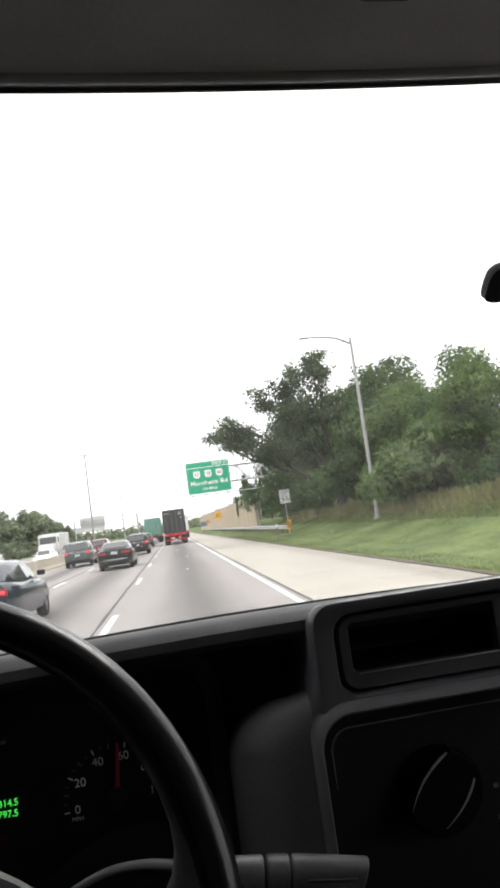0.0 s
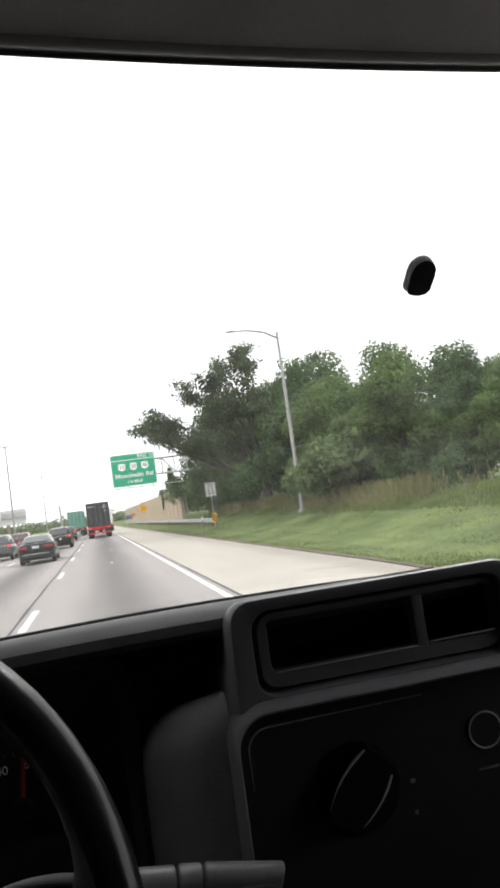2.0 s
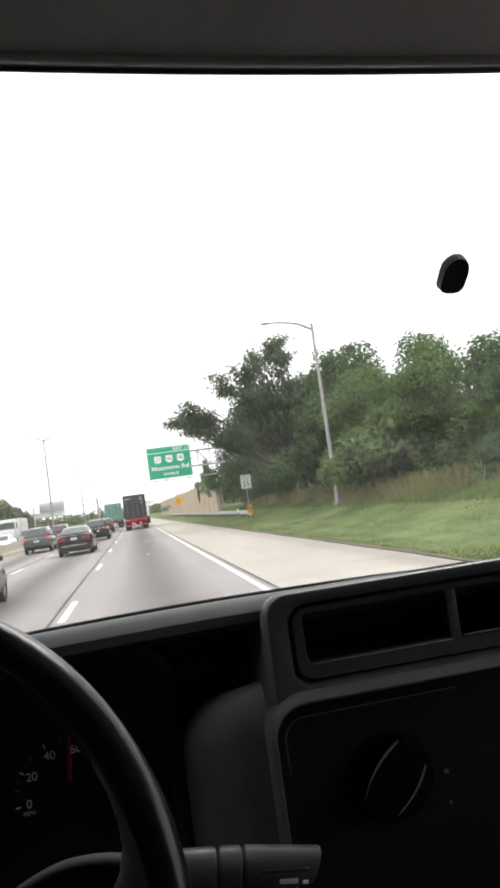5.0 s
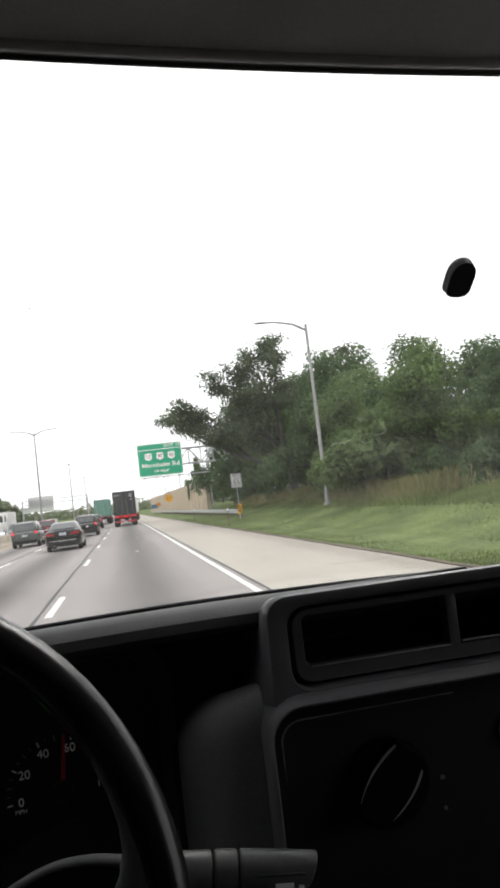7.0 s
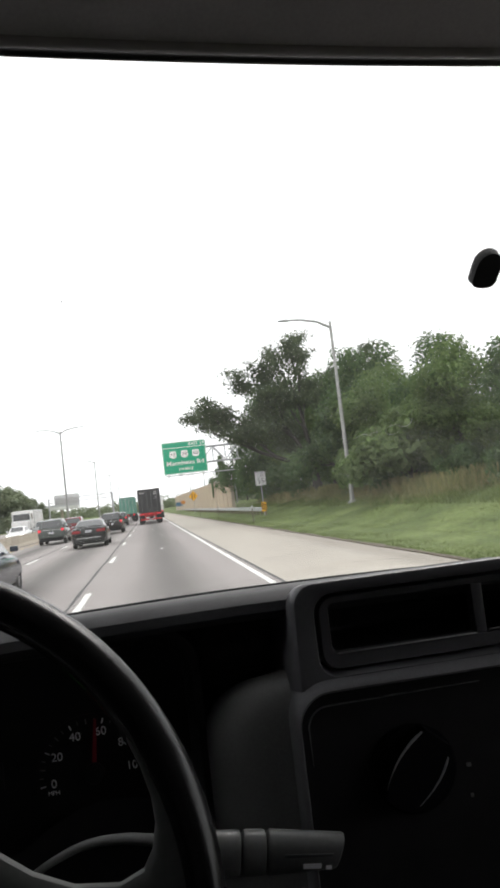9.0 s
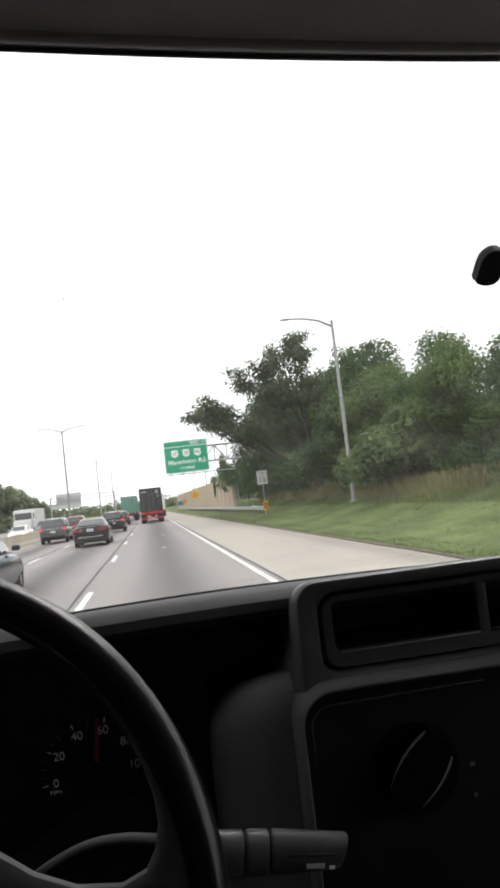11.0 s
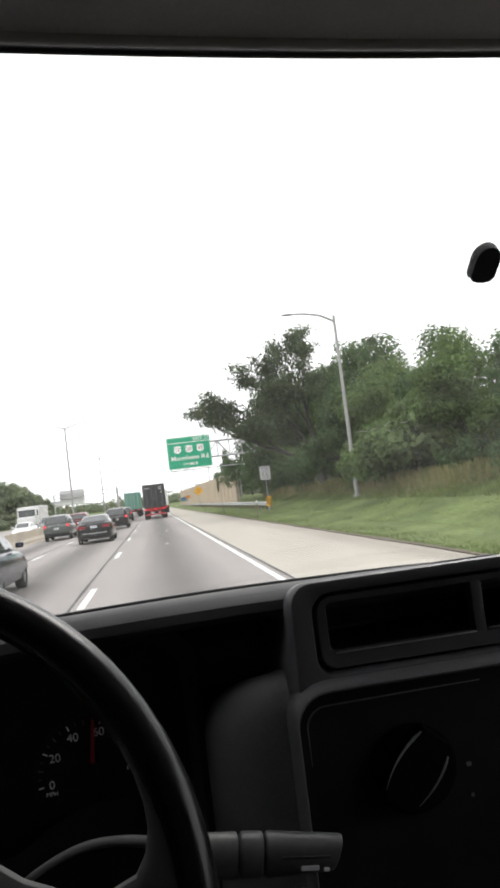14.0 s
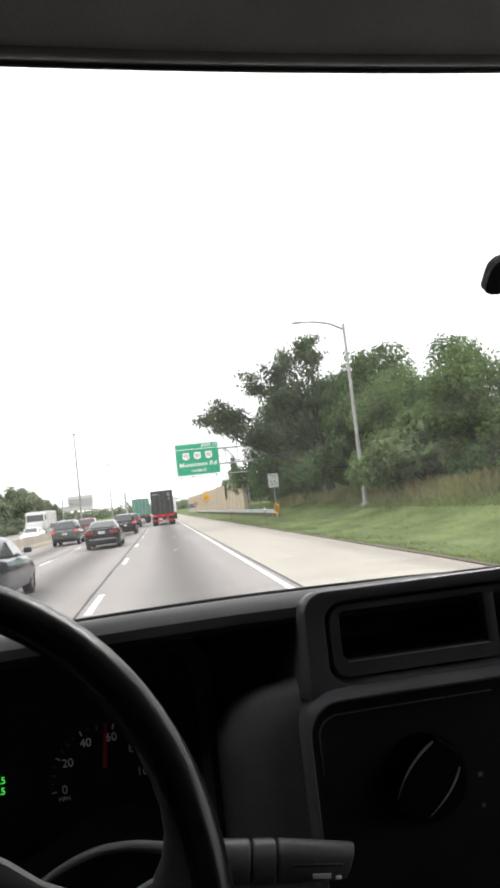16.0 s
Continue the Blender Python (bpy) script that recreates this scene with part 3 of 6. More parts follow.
def instrument_cluster():
    c = thing("instrument_cluster", (-0.15, 0.84, 1.15 + RIDE), "black instrument cluster with a speedometer and green display", "instrument cluster")
    ox, oy, oz = c.location

    def put(name, bm, m, label="", parent=None, **k):
        bmesh.ops.translate(bm, verts=bm.verts, vec=(-ox, -oy, -oz + RIDE))
        return part(name, bm, m, parent or c, label, **k)

    bm = B()
    loft(bm, [rrect(-0.44, 0.024, 1.05, 1.362, 0.04, 0.87), rrect(-0.44, 0.024, 1.05, 1.362, 0.04, 0.842)])
    put("face", bm, BLACK)
    bm = B()
    loft(bm, [rrect(-0.46, 0.034, 1.03, 1.372, 0.05, 0.86), rrect(-0.455, 0.030, 1.035, 1.368, 0.048, 0.828), rrect(-0.445, 0.022, 1.045, 1.360, 0.044, 0.824), rrect(-0.44, 0.018, 1.05, 1.356, 0.042, 0.829), rrect(-0.435, 0.012, 1.055, 1.350, 0.04, 0.842)], close_ends=False)
    put("hood", bm, DASH)
    cx, cz, y = -0.0935, 1.2225, 0.838
    bm = B()
    disc(bm, (cx, 0.843, cz), 0.062, 0.0025, 40)
    dial = put("speedometer", bm, PANEL, "black speedometer dial with pale figures")
    dy, dz = -oy, -oz + RIDE

    def on_dial(a, r):
        return (cx + r * math.cos(radians(a)) - ox, y + dy, cz + r * math.sin(radians(a)) + dz)

    for i, word in enumerate(("0", "20", "40", "60", "80", "100")):
        a = 187 - i * 37.0
        lettering("figure", word, 0.0125, on_dial(a, 0.0435), MARK, dial)
    lettering("caption", "MPH", 0.0062, (cx - 0.044 - ox, y + dy, cz - 0.0145 + dz), MARK, dial)
    for i in range(21):
        a = radians(187 - i * 9.25)
        r0 = 0.0535 if i % 2 else 0.0520
        bm = B()
        tube(bm, [(cx + r0 * math.cos(a), y, cz + r0 * math.sin(a)), (cx + 0.0575 * math.cos(a), y, cz + 0.0575 * math.sin(a))], 0.0005 if i % 2 else 0.0008, 4)
        put("tick", bm, MARK if i % 4 == 0 else KNEE, parent=dial)
    bm = B()
    a = radians(84)
    u, v = Vector((math.cos(a), 0, math.sin(a))), Vector((-math.sin(a), 0, math.cos(a)))
    c0 = Vector((cx, y - 0.003, cz))
    for lp in ((c0 + u * 0.012 + v * 0.0022, c0 + u * 0.012 - v * 0.0022, c0 + u * 0.057 - v * 0.0014, c0 + u * 0.057 + v * 0.0014),):
        loft(bm, [[tuple(p) for p in lp], [tuple(p + Vector((0, -0.001, 0))) for p in lp]])
    put("needle", bm, RED_NEEDLE, "red pointer", parent=dial)
    bm = B()
    disc(bm, (cx, y - 0.001, cz), 0.011, 0.006, 24, "y", 0.002)
    put("needle_cap", bm, BLACK, parent=dial)
    for x, z, w, h, m in ((cx - 0.005, 1.182, 0.008, 0.0016, KNEE), (-0.055, 1.183, 0.0035, 0.003, RED_NEEDLE), (-0.105, 1.1665, 0.002, 0.001, MARK)):
        bm = B()
        box(bm, x - w, x + w, y - 0.0005, y + 0.001, z - h, z + h)
        put("tell_tale", bm, m, parent=None)
    # second dial, only partly lit
    bm = B()
    seg = 30
    tube(bm, [(-0.232 + 0.035 * math.cos(radians(10 + k * 5)), y, 1.285 + 0.030 * math.sin(radians(10 + k * 5))) for k in range(seg)], 0.0005, 4)
    put("small_gauge_scale", bm, PANEL)
    for k in range(4):
        bm = B()
        box(bm, -0.236 + k * 0.009, -0.231 + k * 0.009, y - 0.0005, y + 0.001, 1.302 - 0.0015 * k, 1.3055 - 0.0015 * k)
        put("gauge_mark", bm, RED_NEEDLE if k == 1 else KNEE)
    # odometer: two rows of figures
    bm = B()
    box(bm, -0.285, -0.188, y + 0.001, y + 0.003, 1.220, 1.247)
    lcd = put("display", bm, BLACK, "dark display with green figures")
    lettering("trip_figures", "314.5", 0.0100, (-0.2075 - ox, y + dy, 1.2365 + dz), GREEN_LCD, lcd, squeeze=0.95)
    lettering("odometer_figures", "797.5", 0.0100, (-0.2085 - ox, y + dy, 1.2255 + dz), GREEN_LCD, lcd, squeeze=0.95)
    bm = B()
    box(bm, -0.2365, -0.2215, y - 0.0005, y + 0.001, 1.192, 1.203, 0.002)
    put("brake_lamp", bm, RED_LAMP, "lit red brake warning lamp")
    return c


instrument_cluster()


def steering():
    # wheel, in its own plane: local x right, local z up the wheel, local y away from the driver
    w = thing("steering_wheel", (-0.2262, 0.4675, 1.2566 + RIDE), "black worn steering wheel with grey spokes", "steering wheel")
    w.rotation_euler = (radians(-20.3), 0, 0)
    bm = B()
    seg, R0 = 84, 0.2275
    loops = []
    for i in range(seg):
        a = i * math.tau / seg
        loops.append([((R0 + 0.0155 * math.cos(b)) * math.cos(a), 0.0165 * math.sin(b), (R0 + 0.0155 * math.cos(b)) * math.sin(a)) for b in [k * math.tau / 18 for k in range(18)]])
    loops.append(loops[0])
    loft(bm, loops, close_ends=False)
    bmesh.ops.remove_doubles(bm, verts=bm.verts, dist=1e-5)
    part("rim", bm, RIM, w, "black wheel rim polished by wear")
    bm = B()
    loft(bm, [rrect(-0.105, 0.105, -0.085, 0.060, 0.038, 0.03), rrect(-0.108, 0.108, -0.088, 0.064, 0.040, 0.0), rrect(-0.104, 0.104, -0.084, 0.060, 0.038, -0.012), rrect(-0.096, 0.096, -0.078, 0.053, 0.034, -0.019), rrect(-0.070, 0.070, -0.055, 0.035, 0.03, -0.023)])
    part("hub", bm, SPOKE, w, "grey horn pad")
    # each spoke dips beside the hub and runs up the inside of the rim as a tapering flange
    # the flange's grey also stands for light along the rim's inner face
    def round_rim(r, a):
        return (r * math.cos(radians(a)), r * math.sin(radians(a)))

    top = [(0.094, 0.054), (0.108, 0.046), (0.128, 0.032), (0.152, 0.0215), (0.179, 0.018), (0.194, 0.0235)]
    top += [round_rim(r, a) for r, a in ((0.2030, 9.5), (0.2085, 13), (0.2112, 17), (0.2124, 22), (0.2135, 29), (0.2150, 38))]
    foot = [(0.094, -0.055), (0.108, -0.050), (0.130, -0.046), (0.155, -0.045), (0.185, -0.050), (0.211, -0.055)]
    foot += [round_rim(0.2265, a) for a in (-6, 1, 8, 16, 26, 36)]
    for side in (-1, 1):
        bm = B()
        loops = []
        for k, ((ux, uz), (lx, lz)) in enumerate(zip(top, foot)):
            deep = 0.012 + 0.002 * min(1, max(0, (k - 3) / 3)) - 0.004 * max(0, (k - 6) / 5)
            lp = []
            for q in [j * math.tau / 16 for j in range(16)]:
                c, d = (math.copysign(abs(f(q)) ** 0.65, f(q)) for f in (math.cos, math.sin))
                lp.append((side * ((ux + lx) / 2 + (ux - lx) / 2 * c), deep * d, (uz + lz) / 2 + (uz - lz) / 2 * c))
            loops.append(lp)
        loft(bm, loops)
        bmesh.ops.recalc_face_normals(bm, faces=bm.faces)
        part("spoke", bm, SPOKE, w)
    bm = B()
    tube(bm, [(0, 0.02, -0.02), (0, 0.30, -0.02)], [0.05, 0.062], 20)
    part("column_shroud", bm, BLACK, w)
    # bright edge of the column cover
    t = thing("column_cover", (-0.10, 0.72, 1.2 + RIDE), "dark steering column cover with a pale lip", "column cover")
    bm = B()
    pts = [(-0.36, 0.72, 1.155), (-0.27, 0.72, 1.160), (-0.20, 0.715, 1.159), (-0.170, 0.714, 1.166), (-0.1495, 0.714, 1.1785), (-0.1278, 0.714, 1.1898), (-0.1046, 0.715, 1.1978), (-0.0839, 0.715, 1.2008), (-0.059, 0.715, 1.1993), (-0.040, 0.715, 1.1950), (-0.0200, 0.715, 1.1898)]
    fine = []
    for i in range(len(pts) - 1):
        q = [Vector(pts[max(0, min(len(pts) - 1, i + k))]) for k in (-1, 0, 1, 2)]
        for k in range(6):
            s = k / 6
            fine.append(0.5 * (2 * q[1] + (q[2] - q[0]) * s + (2 * q[0] - 5 * q[1] + 4 * q[2] - q[3]) * s * s + (3 * q[1] - q[0] - 3 * q[2] + q[3]) * s ** 3))
    pts = [tuple(v) for v in fine] + [pts[-1]]
    tube(bm, [(x + 0.10, y - 0.72, z - 1.2) for x, y, z in pts], [0.0028 + 0.0032 * (k / (len(pts) - 1)) ** 2 for k in range(len(pts))], 10)
    part("lip", bm, LIP, t, "pale rounded lip")
    bm = B()
    rows = []
    for dy, dz in ((0.002, 0.0), (0.0, -0.02), (0.0, -0.12), (0.10, -0.12), (0.11, -0.004)):
        rows.append([(x + 0.10, y - 0.72 + dy, z - 1.2 + dz) for x, y, z in pts])
    loft(bm, rows, ring=False)
    part("cover", bm, BLACK, t)
    return w


steering()


def stalk():
    s = thing("wiper_stalk", (0.0, 0.66, 1.2 + RIDE), "dark grey multifunction stalk with ridged collars behind the wheel", "stalk lever")
    tilt = pose(0, 0, -0.001, 0, 8.5, 0)

    def put(name, x0, x1, h0, h1, m, bevel=0.004, label=""):
        bm = B()
        loops = []
        for x, h in ((x0, h0 - 0.0025), (x0 + 0.0012, h0 - 0.0006), (x0 + 0.003, h0), (x1 - 0.003, h1), (x1 - 0.001, h1 - 0.0008), (x1, h1 - 0.003)):
            loops.append([(x, 0.013 * math.cos(a) * h / 0.02, h * math.copysign(abs(math.sin(a)) ** 0.7, math.sin(a))) for a in [k * math.tau / 20 for k in range(20)]])
        if name == "knob":
            loops = loops[:3] + [[(x + 0.28 * z, y, z) for x, y, z in lp] for lp in loops[3:]]
        loft(bm, loops)
        o = part(name, bm, m, s, label)
        o.matrix_basis = tilt
        return o

    put("lever", 0.002, 0.0405, 0.0188, 0.0190, STALK)
    put("collar", 0.0420, 0.0625, 0.0192, 0.0190, STALK)
    put("knob", 0.0640, 0.1290, 0.0190, 0.0150, STALK)
    for x0, x1, z0, z1 in ((0.078, 0.120, 0.000, 0.0025), (0.094, 0.110, -0.0095, -0.0055), (0.114, 0.119, -0.0105, -0.0075)):
        bm = B()
        box(bm, x0, x1, -0.0125, -0.011, z0, z1, 0.0004, 1)
        q = part("symbol", bm, MARK if z0 < -0.005 else DASH, s)
        q.matrix_basis = tilt
    return s


stalk()


# ---- ground, road ----
def ground_height(x, y):
    t = min(max((x - 7.0) / 7.0, 0), 1)
    up = 1.15 * t * t * (3 - 2 * t)
    tl = min(max((-31 - x) / 10.0, 0), 1)
    return up + 0.8 * tl - 0.03 + 0.05 * noise.noise((x * 0.3, y * 0.12, 0)) * t


def ground():
    bm = B()
    xs = [-1500, -500, -160, -70, -48, -41, -36, -32, -29, 5.0, 5.7, 6.2, 7, 8, 9, 10, 11, 12, 13, 14, 16, 20, 28, 45, 90, 250, 600, 1500]
    ys = [-400, -150, -60, -25, -10] + list(range(0, 60, 3)) + list(range(60, 160, 8)) + [170, 200, 260, 340, 480, 800, 1500, 3000]
    loft(bm, [[(x, y, ground_height(x, y)) for x in xs] for y in ys], ring=False)
    bmesh.ops.reverse_faces(bm, faces=bm.faces)
    return structure("ground", bm, GRASS_GROUND, "mown green grass verge rising to a low bank")


ground()
R_EDGE, L_DASH, L_DASH2, L_EDGE = 2.17, -1.42, -4.98, -8.52


def road():
    bm = B()
    box(bm, -9.3, R_EDGE + 0.16, -300, 900, -0.4, 0.0)
    r = structure("road", bm, ROAD, "worn grey concrete carriageway with drip-stained lanes", smooth=False)
    bm = B()
    box(bm, -31.0, -9.6, -300, 900, -0.4, -0.01)
    structure("road_oncoming", bm, ROAD, "worn grey concrete carriageway for oncoming traffic", smooth=False)
    # shoulder with a ragged grass edge
    bm = B()
    rows = []
    for i in range(0, 240):
        y = -40 + i * 1.6
        e = 5.62 + 0.10 * noise.noise((y * 0.35, 0, 0)) + 0.05 * noise.noise((y * 1.7, 3, 0))
        rows.append([(R_EDGE + 0.162, y, -0.3), (R_EDGE + 0.162, y, -0.004), (e - 0.2, y, 0.004), (e, y, -0.01), (e, y, -0.3)])
    loft(bm, rows)
    sh = structure("pavement", bm, SHOULDER, "pale concrete hard shoulder beside the lane")
    rnd = random.Random(23)
    for y0 in (15.5, 19.0, 24.5, 31.0, 38.0, 47.0):
        bm = B()
        x, y = rnd.uniform(2.6, 4.2), y0
        rows = []
        for k in range(14):
            w = 0.012 + 0.02 * rnd.random()
            rows.append([(x, y - w, 0.0075), (x, y + w, 0.0075)])
            x += rnd.uniform(0.08, 0.2)
            y += rnd.uniform(-0.25, 0.28)
        loft(bm, rows, ring=False)
        part("crack", bm, TAR, sh, smooth=False)
    bm = B()
    box(bm, R_EDGE - 0.125, R_EDGE - 0.005, -40, 320, 0.001, 0.006)
    part("edge_line", bm, PAINT, r, smooth=False)
    # bare soil where the grass has not closed over the shoulder's edge
    soil = mat("damp_verge_soil", (0.085, 0.068, 0.046), 0.95, spread=0.35, scale=2.5, fine=0.3, fine_scale=30, bump=0.6, bump_scale=40)
    bm = B()
    rows = []
    for i in range(0, 420):
        y = 4 + i * 0.45
        e = 5.60 + 0.10 * noise.noise((y * 0.35, 0, 0)) + 0.05 * noise.noise((y * 1.7, 3, 0))
        wd = 0.10 + 0.16 * max(0.0, 0.35 + noise.noise((y * 0.5, 5, 0))) + 0.05 * noise.noise((y * 2.3, 8, 0))
        rows.append([(e, y, -0.05), (e + 0.012, y, 0.014), (e + 0.5 * wd, y, 0.026), (e + wd + 0.03, y, 0.012), (e + wd + 0.08, y, -0.08)])
    loft(bm, rows, ring=False)
    bmesh.ops.recalc_face_normals(bm, faces=bm.faces)
    part("soil_edge", bm, soil, sh)
    bm = B()
    box(bm, R_EDGE + 0.10, R_EDGE + 0.165, -40, 320, 0.001, 0.005)
    part("edge_joint", bm, TAR, r, smooth=False)
    bm = B()
    rows = []
    for i in range(0, 170):
        y = -30 + i * 2.0
        w = 0.035 + 0.02 * noise.noise((y * 0.4, 7, 0))
        x = L_DASH - 0.20 + 0.03 * noise.noise((y * 0.2, 9, 0))
        rows.append([(x - w, y, 0.0045), (x + w, y, 0.0045)])
    loft(bm, rows, ring=False)
    bmesh.ops.reverse_faces(bm, faces=bm.faces)
    part("lane_joint", bm, TAR, r, smooth=False)
    bm = B()
    box(bm, L_DASH2 - 0.20, L_DASH2 - 0.13, -30, 310, 0.001, 0.0045)
    part("lane_joint", bm, TAR, r, smooth=False)
    bm = B()
    box(bm, L_EDGE - 0.06, L_EDGE + 0.06, -30, 310, 0.001, 0.006)
    part("median_line", bm, mat("faded_yellow_paint", (0.52, 0.40, 0.14), 0.7, spread=0.2, scale=2), r, smooth=False)
    bm = B()
    box(bm, -0.065, 0.065, -1.55, 1.55, 0.001, 0.006)
    first = part("lane_dash", bm, PAINT, r, smooth=False)
    first.matrix_basis = pose(L_DASH, 14.6, 0)
    for i in range(1, 24):
        same("lane_dash", first, r, pose(L_DASH, 14.6 + 12.2 * i, 0))
    for i in range(22):
        same("lane_dash", first, r, pose(L_DASH2, 20.0 + 12.2 * i, 0))
    # small raised markers between the dashes
    bm = B()
    box(bm, -0.06, 0.06, -0.05, 0.05, 0.0, 0.018, 0.006, 1)
    st = part("road_stud", bm, PAINT, r)
    st.matrix_basis = pose(0.35, 30, 0)
    for i in range(1, 6):
        same("road_stud", st, r, pose(0.35 + 0.25 * math.sin(i * 2.1), 30 + 14 * i, 0))
    return r


road()


def median_barrier():
    b = tagged(new("median_barrier"), "tan concrete median barrier in long cast sections", "barrier", kind="structure")
    prof = [(-0.30, 0.0), (-0.30, 0.08), (-0.17, 0.26), (-0.09, 0.84), (0.09, 0.84), (0.17, 0.26), (0.30, 0.08), (0.30, 0.0)]
    bm = B()
    loft(bm, [[(x, -4.985, z) for x, z in prof], [(x, 4.985, z) for x, z in prof]])
    first = part("section", bm, CONCRETE, b, smooth=False)
    first.matrix_basis = pose(-9.45, 0, 0)
    for i in range(1, 34):
        same("section", first, b, pose(-9.45, 10.0 * i, 0))


median_barrier()


# ---- plants ----
def leaf_material(name, a, b, through_light=0.35):
    m = bpy.data.materials.new(name)
    m.use_nodes = True
    n, l = m.node_tree.nodes, m.node_tree.links
    p = n["Principled BSDF"]
    p.inputs["Roughness"].default_value = 0.6
    geo = n.new("ShaderNodeNewGeometry")
    ramp = n.new("ShaderNodeMixRGB")
    ramp.inputs[1].default_value, ramp.inputs[2].default_value = (*a, 1), (*b, 1)
    l.new(geo.outputs["Random Per Island"], ramp.inputs[0])
    co = n.new("ShaderNodeTexCoord")
    t = n.new("ShaderNodeTexNoise")
    t.inputs["Scale"].default_value = 0.45
    l.new(co.outputs["Object"], t.inputs["Vector"])
    r = n.new("ShaderNodeMapRange")
    r.inputs[1].default_value, r.inputs[2].default_value, r.inputs[3].default_value, r.inputs[4].default_value = 0.3, 0.7, 0.65, 1.35
    l.new(t.outputs["Fac"], r.inputs[0])
    vm = n.new("ShaderNodeVectorMath")
    vm.operation = "SCALE"
    l.new(ramp.outputs[0], vm.inputs[0])
    l.new(r.outputs[0], vm.inputs["Scale"])
    l.new(vm.outputs[0], p.inputs["Base Color"])
    tr = n.new("ShaderNodeBsdfTranslucent")
    l.new(vm.outputs[0], tr.inputs["Color"])
    mx = n.new("ShaderNodeMixShader")
    mx.inputs[0].default_value = through_light
    l.new(p.outputs[0], mx.inputs[1])
    l.new(tr.outputs[0], mx.inputs[2])
    l.new(mx.outputs[0], n["Material Output"].inputs[0])
    return m


LEAF = leaf_material("broad_green_leaves", (0.070, 0.130, 0.032), (0.160, 0.232, 0.070), 0.42)
LEAF_DARK = leaf_material("dark_green_leaves", (0.046, 0.094, 0.034), (0.110, 0.172, 0.060), 0.42)
LEAF_GREY = leaf_material("dull_dark_leaves", (0.052, 0.080, 0.040), (0.112, 0.148, 0.072), 0.42)
LEAF_PALE = leaf_material("pale_sumac_leaves", (0.10, 0.160, 0.052), (0.19, 0.265, 0.10), 0.5)
# Distance haze is mixed into this leaf colour, so it is paler and greyer.
LEAF_FAR = leaf_material("haze_tinted_leaves", (0.145, 0.185, 0.105), (0.225, 0.265, 0.155))
DRY = leaf_material("dry_weed_stems", (0.15, 0.175, 0.065), (0.29, 0.25, 0.125), 0.5)
BLADE = leaf_material("grass_blades", (0.100, 0.145, 0.040), (0.150, 0.180, 0.060), 0.5)
BARK = mat("grey_bark", (0.052, 0.049, 0.043), 0.9, spread=0.25, scale=5, fine=0.25, fine_scale=40, bump=0.6, bump_scale=25)


def leaf_mesh(name, clumps, count, size, material, rng, long=1.7):
    """Many small leaf sprays, scattered through rounded clumps (centre, radii), thicker towards the outside."""
    vol = np.array([c[1][0] * c[1][1] * c[1][2] for c in clumps]) ** 0.8
    pick = rng.choice(len(clumps), count, p=vol / vol.sum())
    cen = np.array([c[0] for c in clumps])[pick]
    rad = np.array([c[1] for c in clumps])[pick]
    d = rng.normal(size=(count, 3))
    d /= np.linalg.norm(d, axis=1)[:, None]
    rr = np.minimum(rng.random(count) ** 0.45 * (1 + 0.16 * rng.normal(size=count)), 1.0 + 0.14 * rng.random(count))
    pos = cen + d * rad * rr[:, None]
    nrm = d + rng.normal(size=(count, 3)) * 0.6 + np.array([0, 0, 0.5])
    nrm /= np.linalg.norm(nrm, axis=1)[:, None]
    u = np.cross(nrm, rng.normal(size=(count, 3)))
    u /= np.linalg.norm(u, axis=1)[:, None]
    v = np.cross(nrm, u)
    s = (size * (0.55 + 0.9 * rng.random(count)))[:, None]
    bend = nrm * s * 0.25
    q = np.stack([pos - u * s * long * 0.5, pos - v * s * 0.42 + bend, pos + u * s * long * 0.5 - bend, pos + v * s * 0.42 + bend], 1).reshape(-1, 3)
    me = bpy.data.meshes.new(name)
    me.vertices.add(count * 4)
    me.vertices.foreach_set("co", q.ravel())
    me.loops.add(count * 4)
    me.loops.foreach_set("vertex_index", np.arange(count * 4))
    me.polygons.add(count)
    me.polygons.foreach_set("loop_start", np.arange(0, count * 4, 4))
    me.polygons.foreach_set("loop_total", np.full(count, 4))
    me.materials.append(material)
    me.update()
    me.validate()
    # the leaves turn with the clump that they belong to
    soft = d * 1.0 + nrm * 0.35 + np.array([0, 0, 0.25])
    soft /= np.linalg.norm(soft, axis=1)[:, None]
    me.normals_split_custom_set_from_vertices(np.repeat(soft, 4, 0).tolist())
    return me


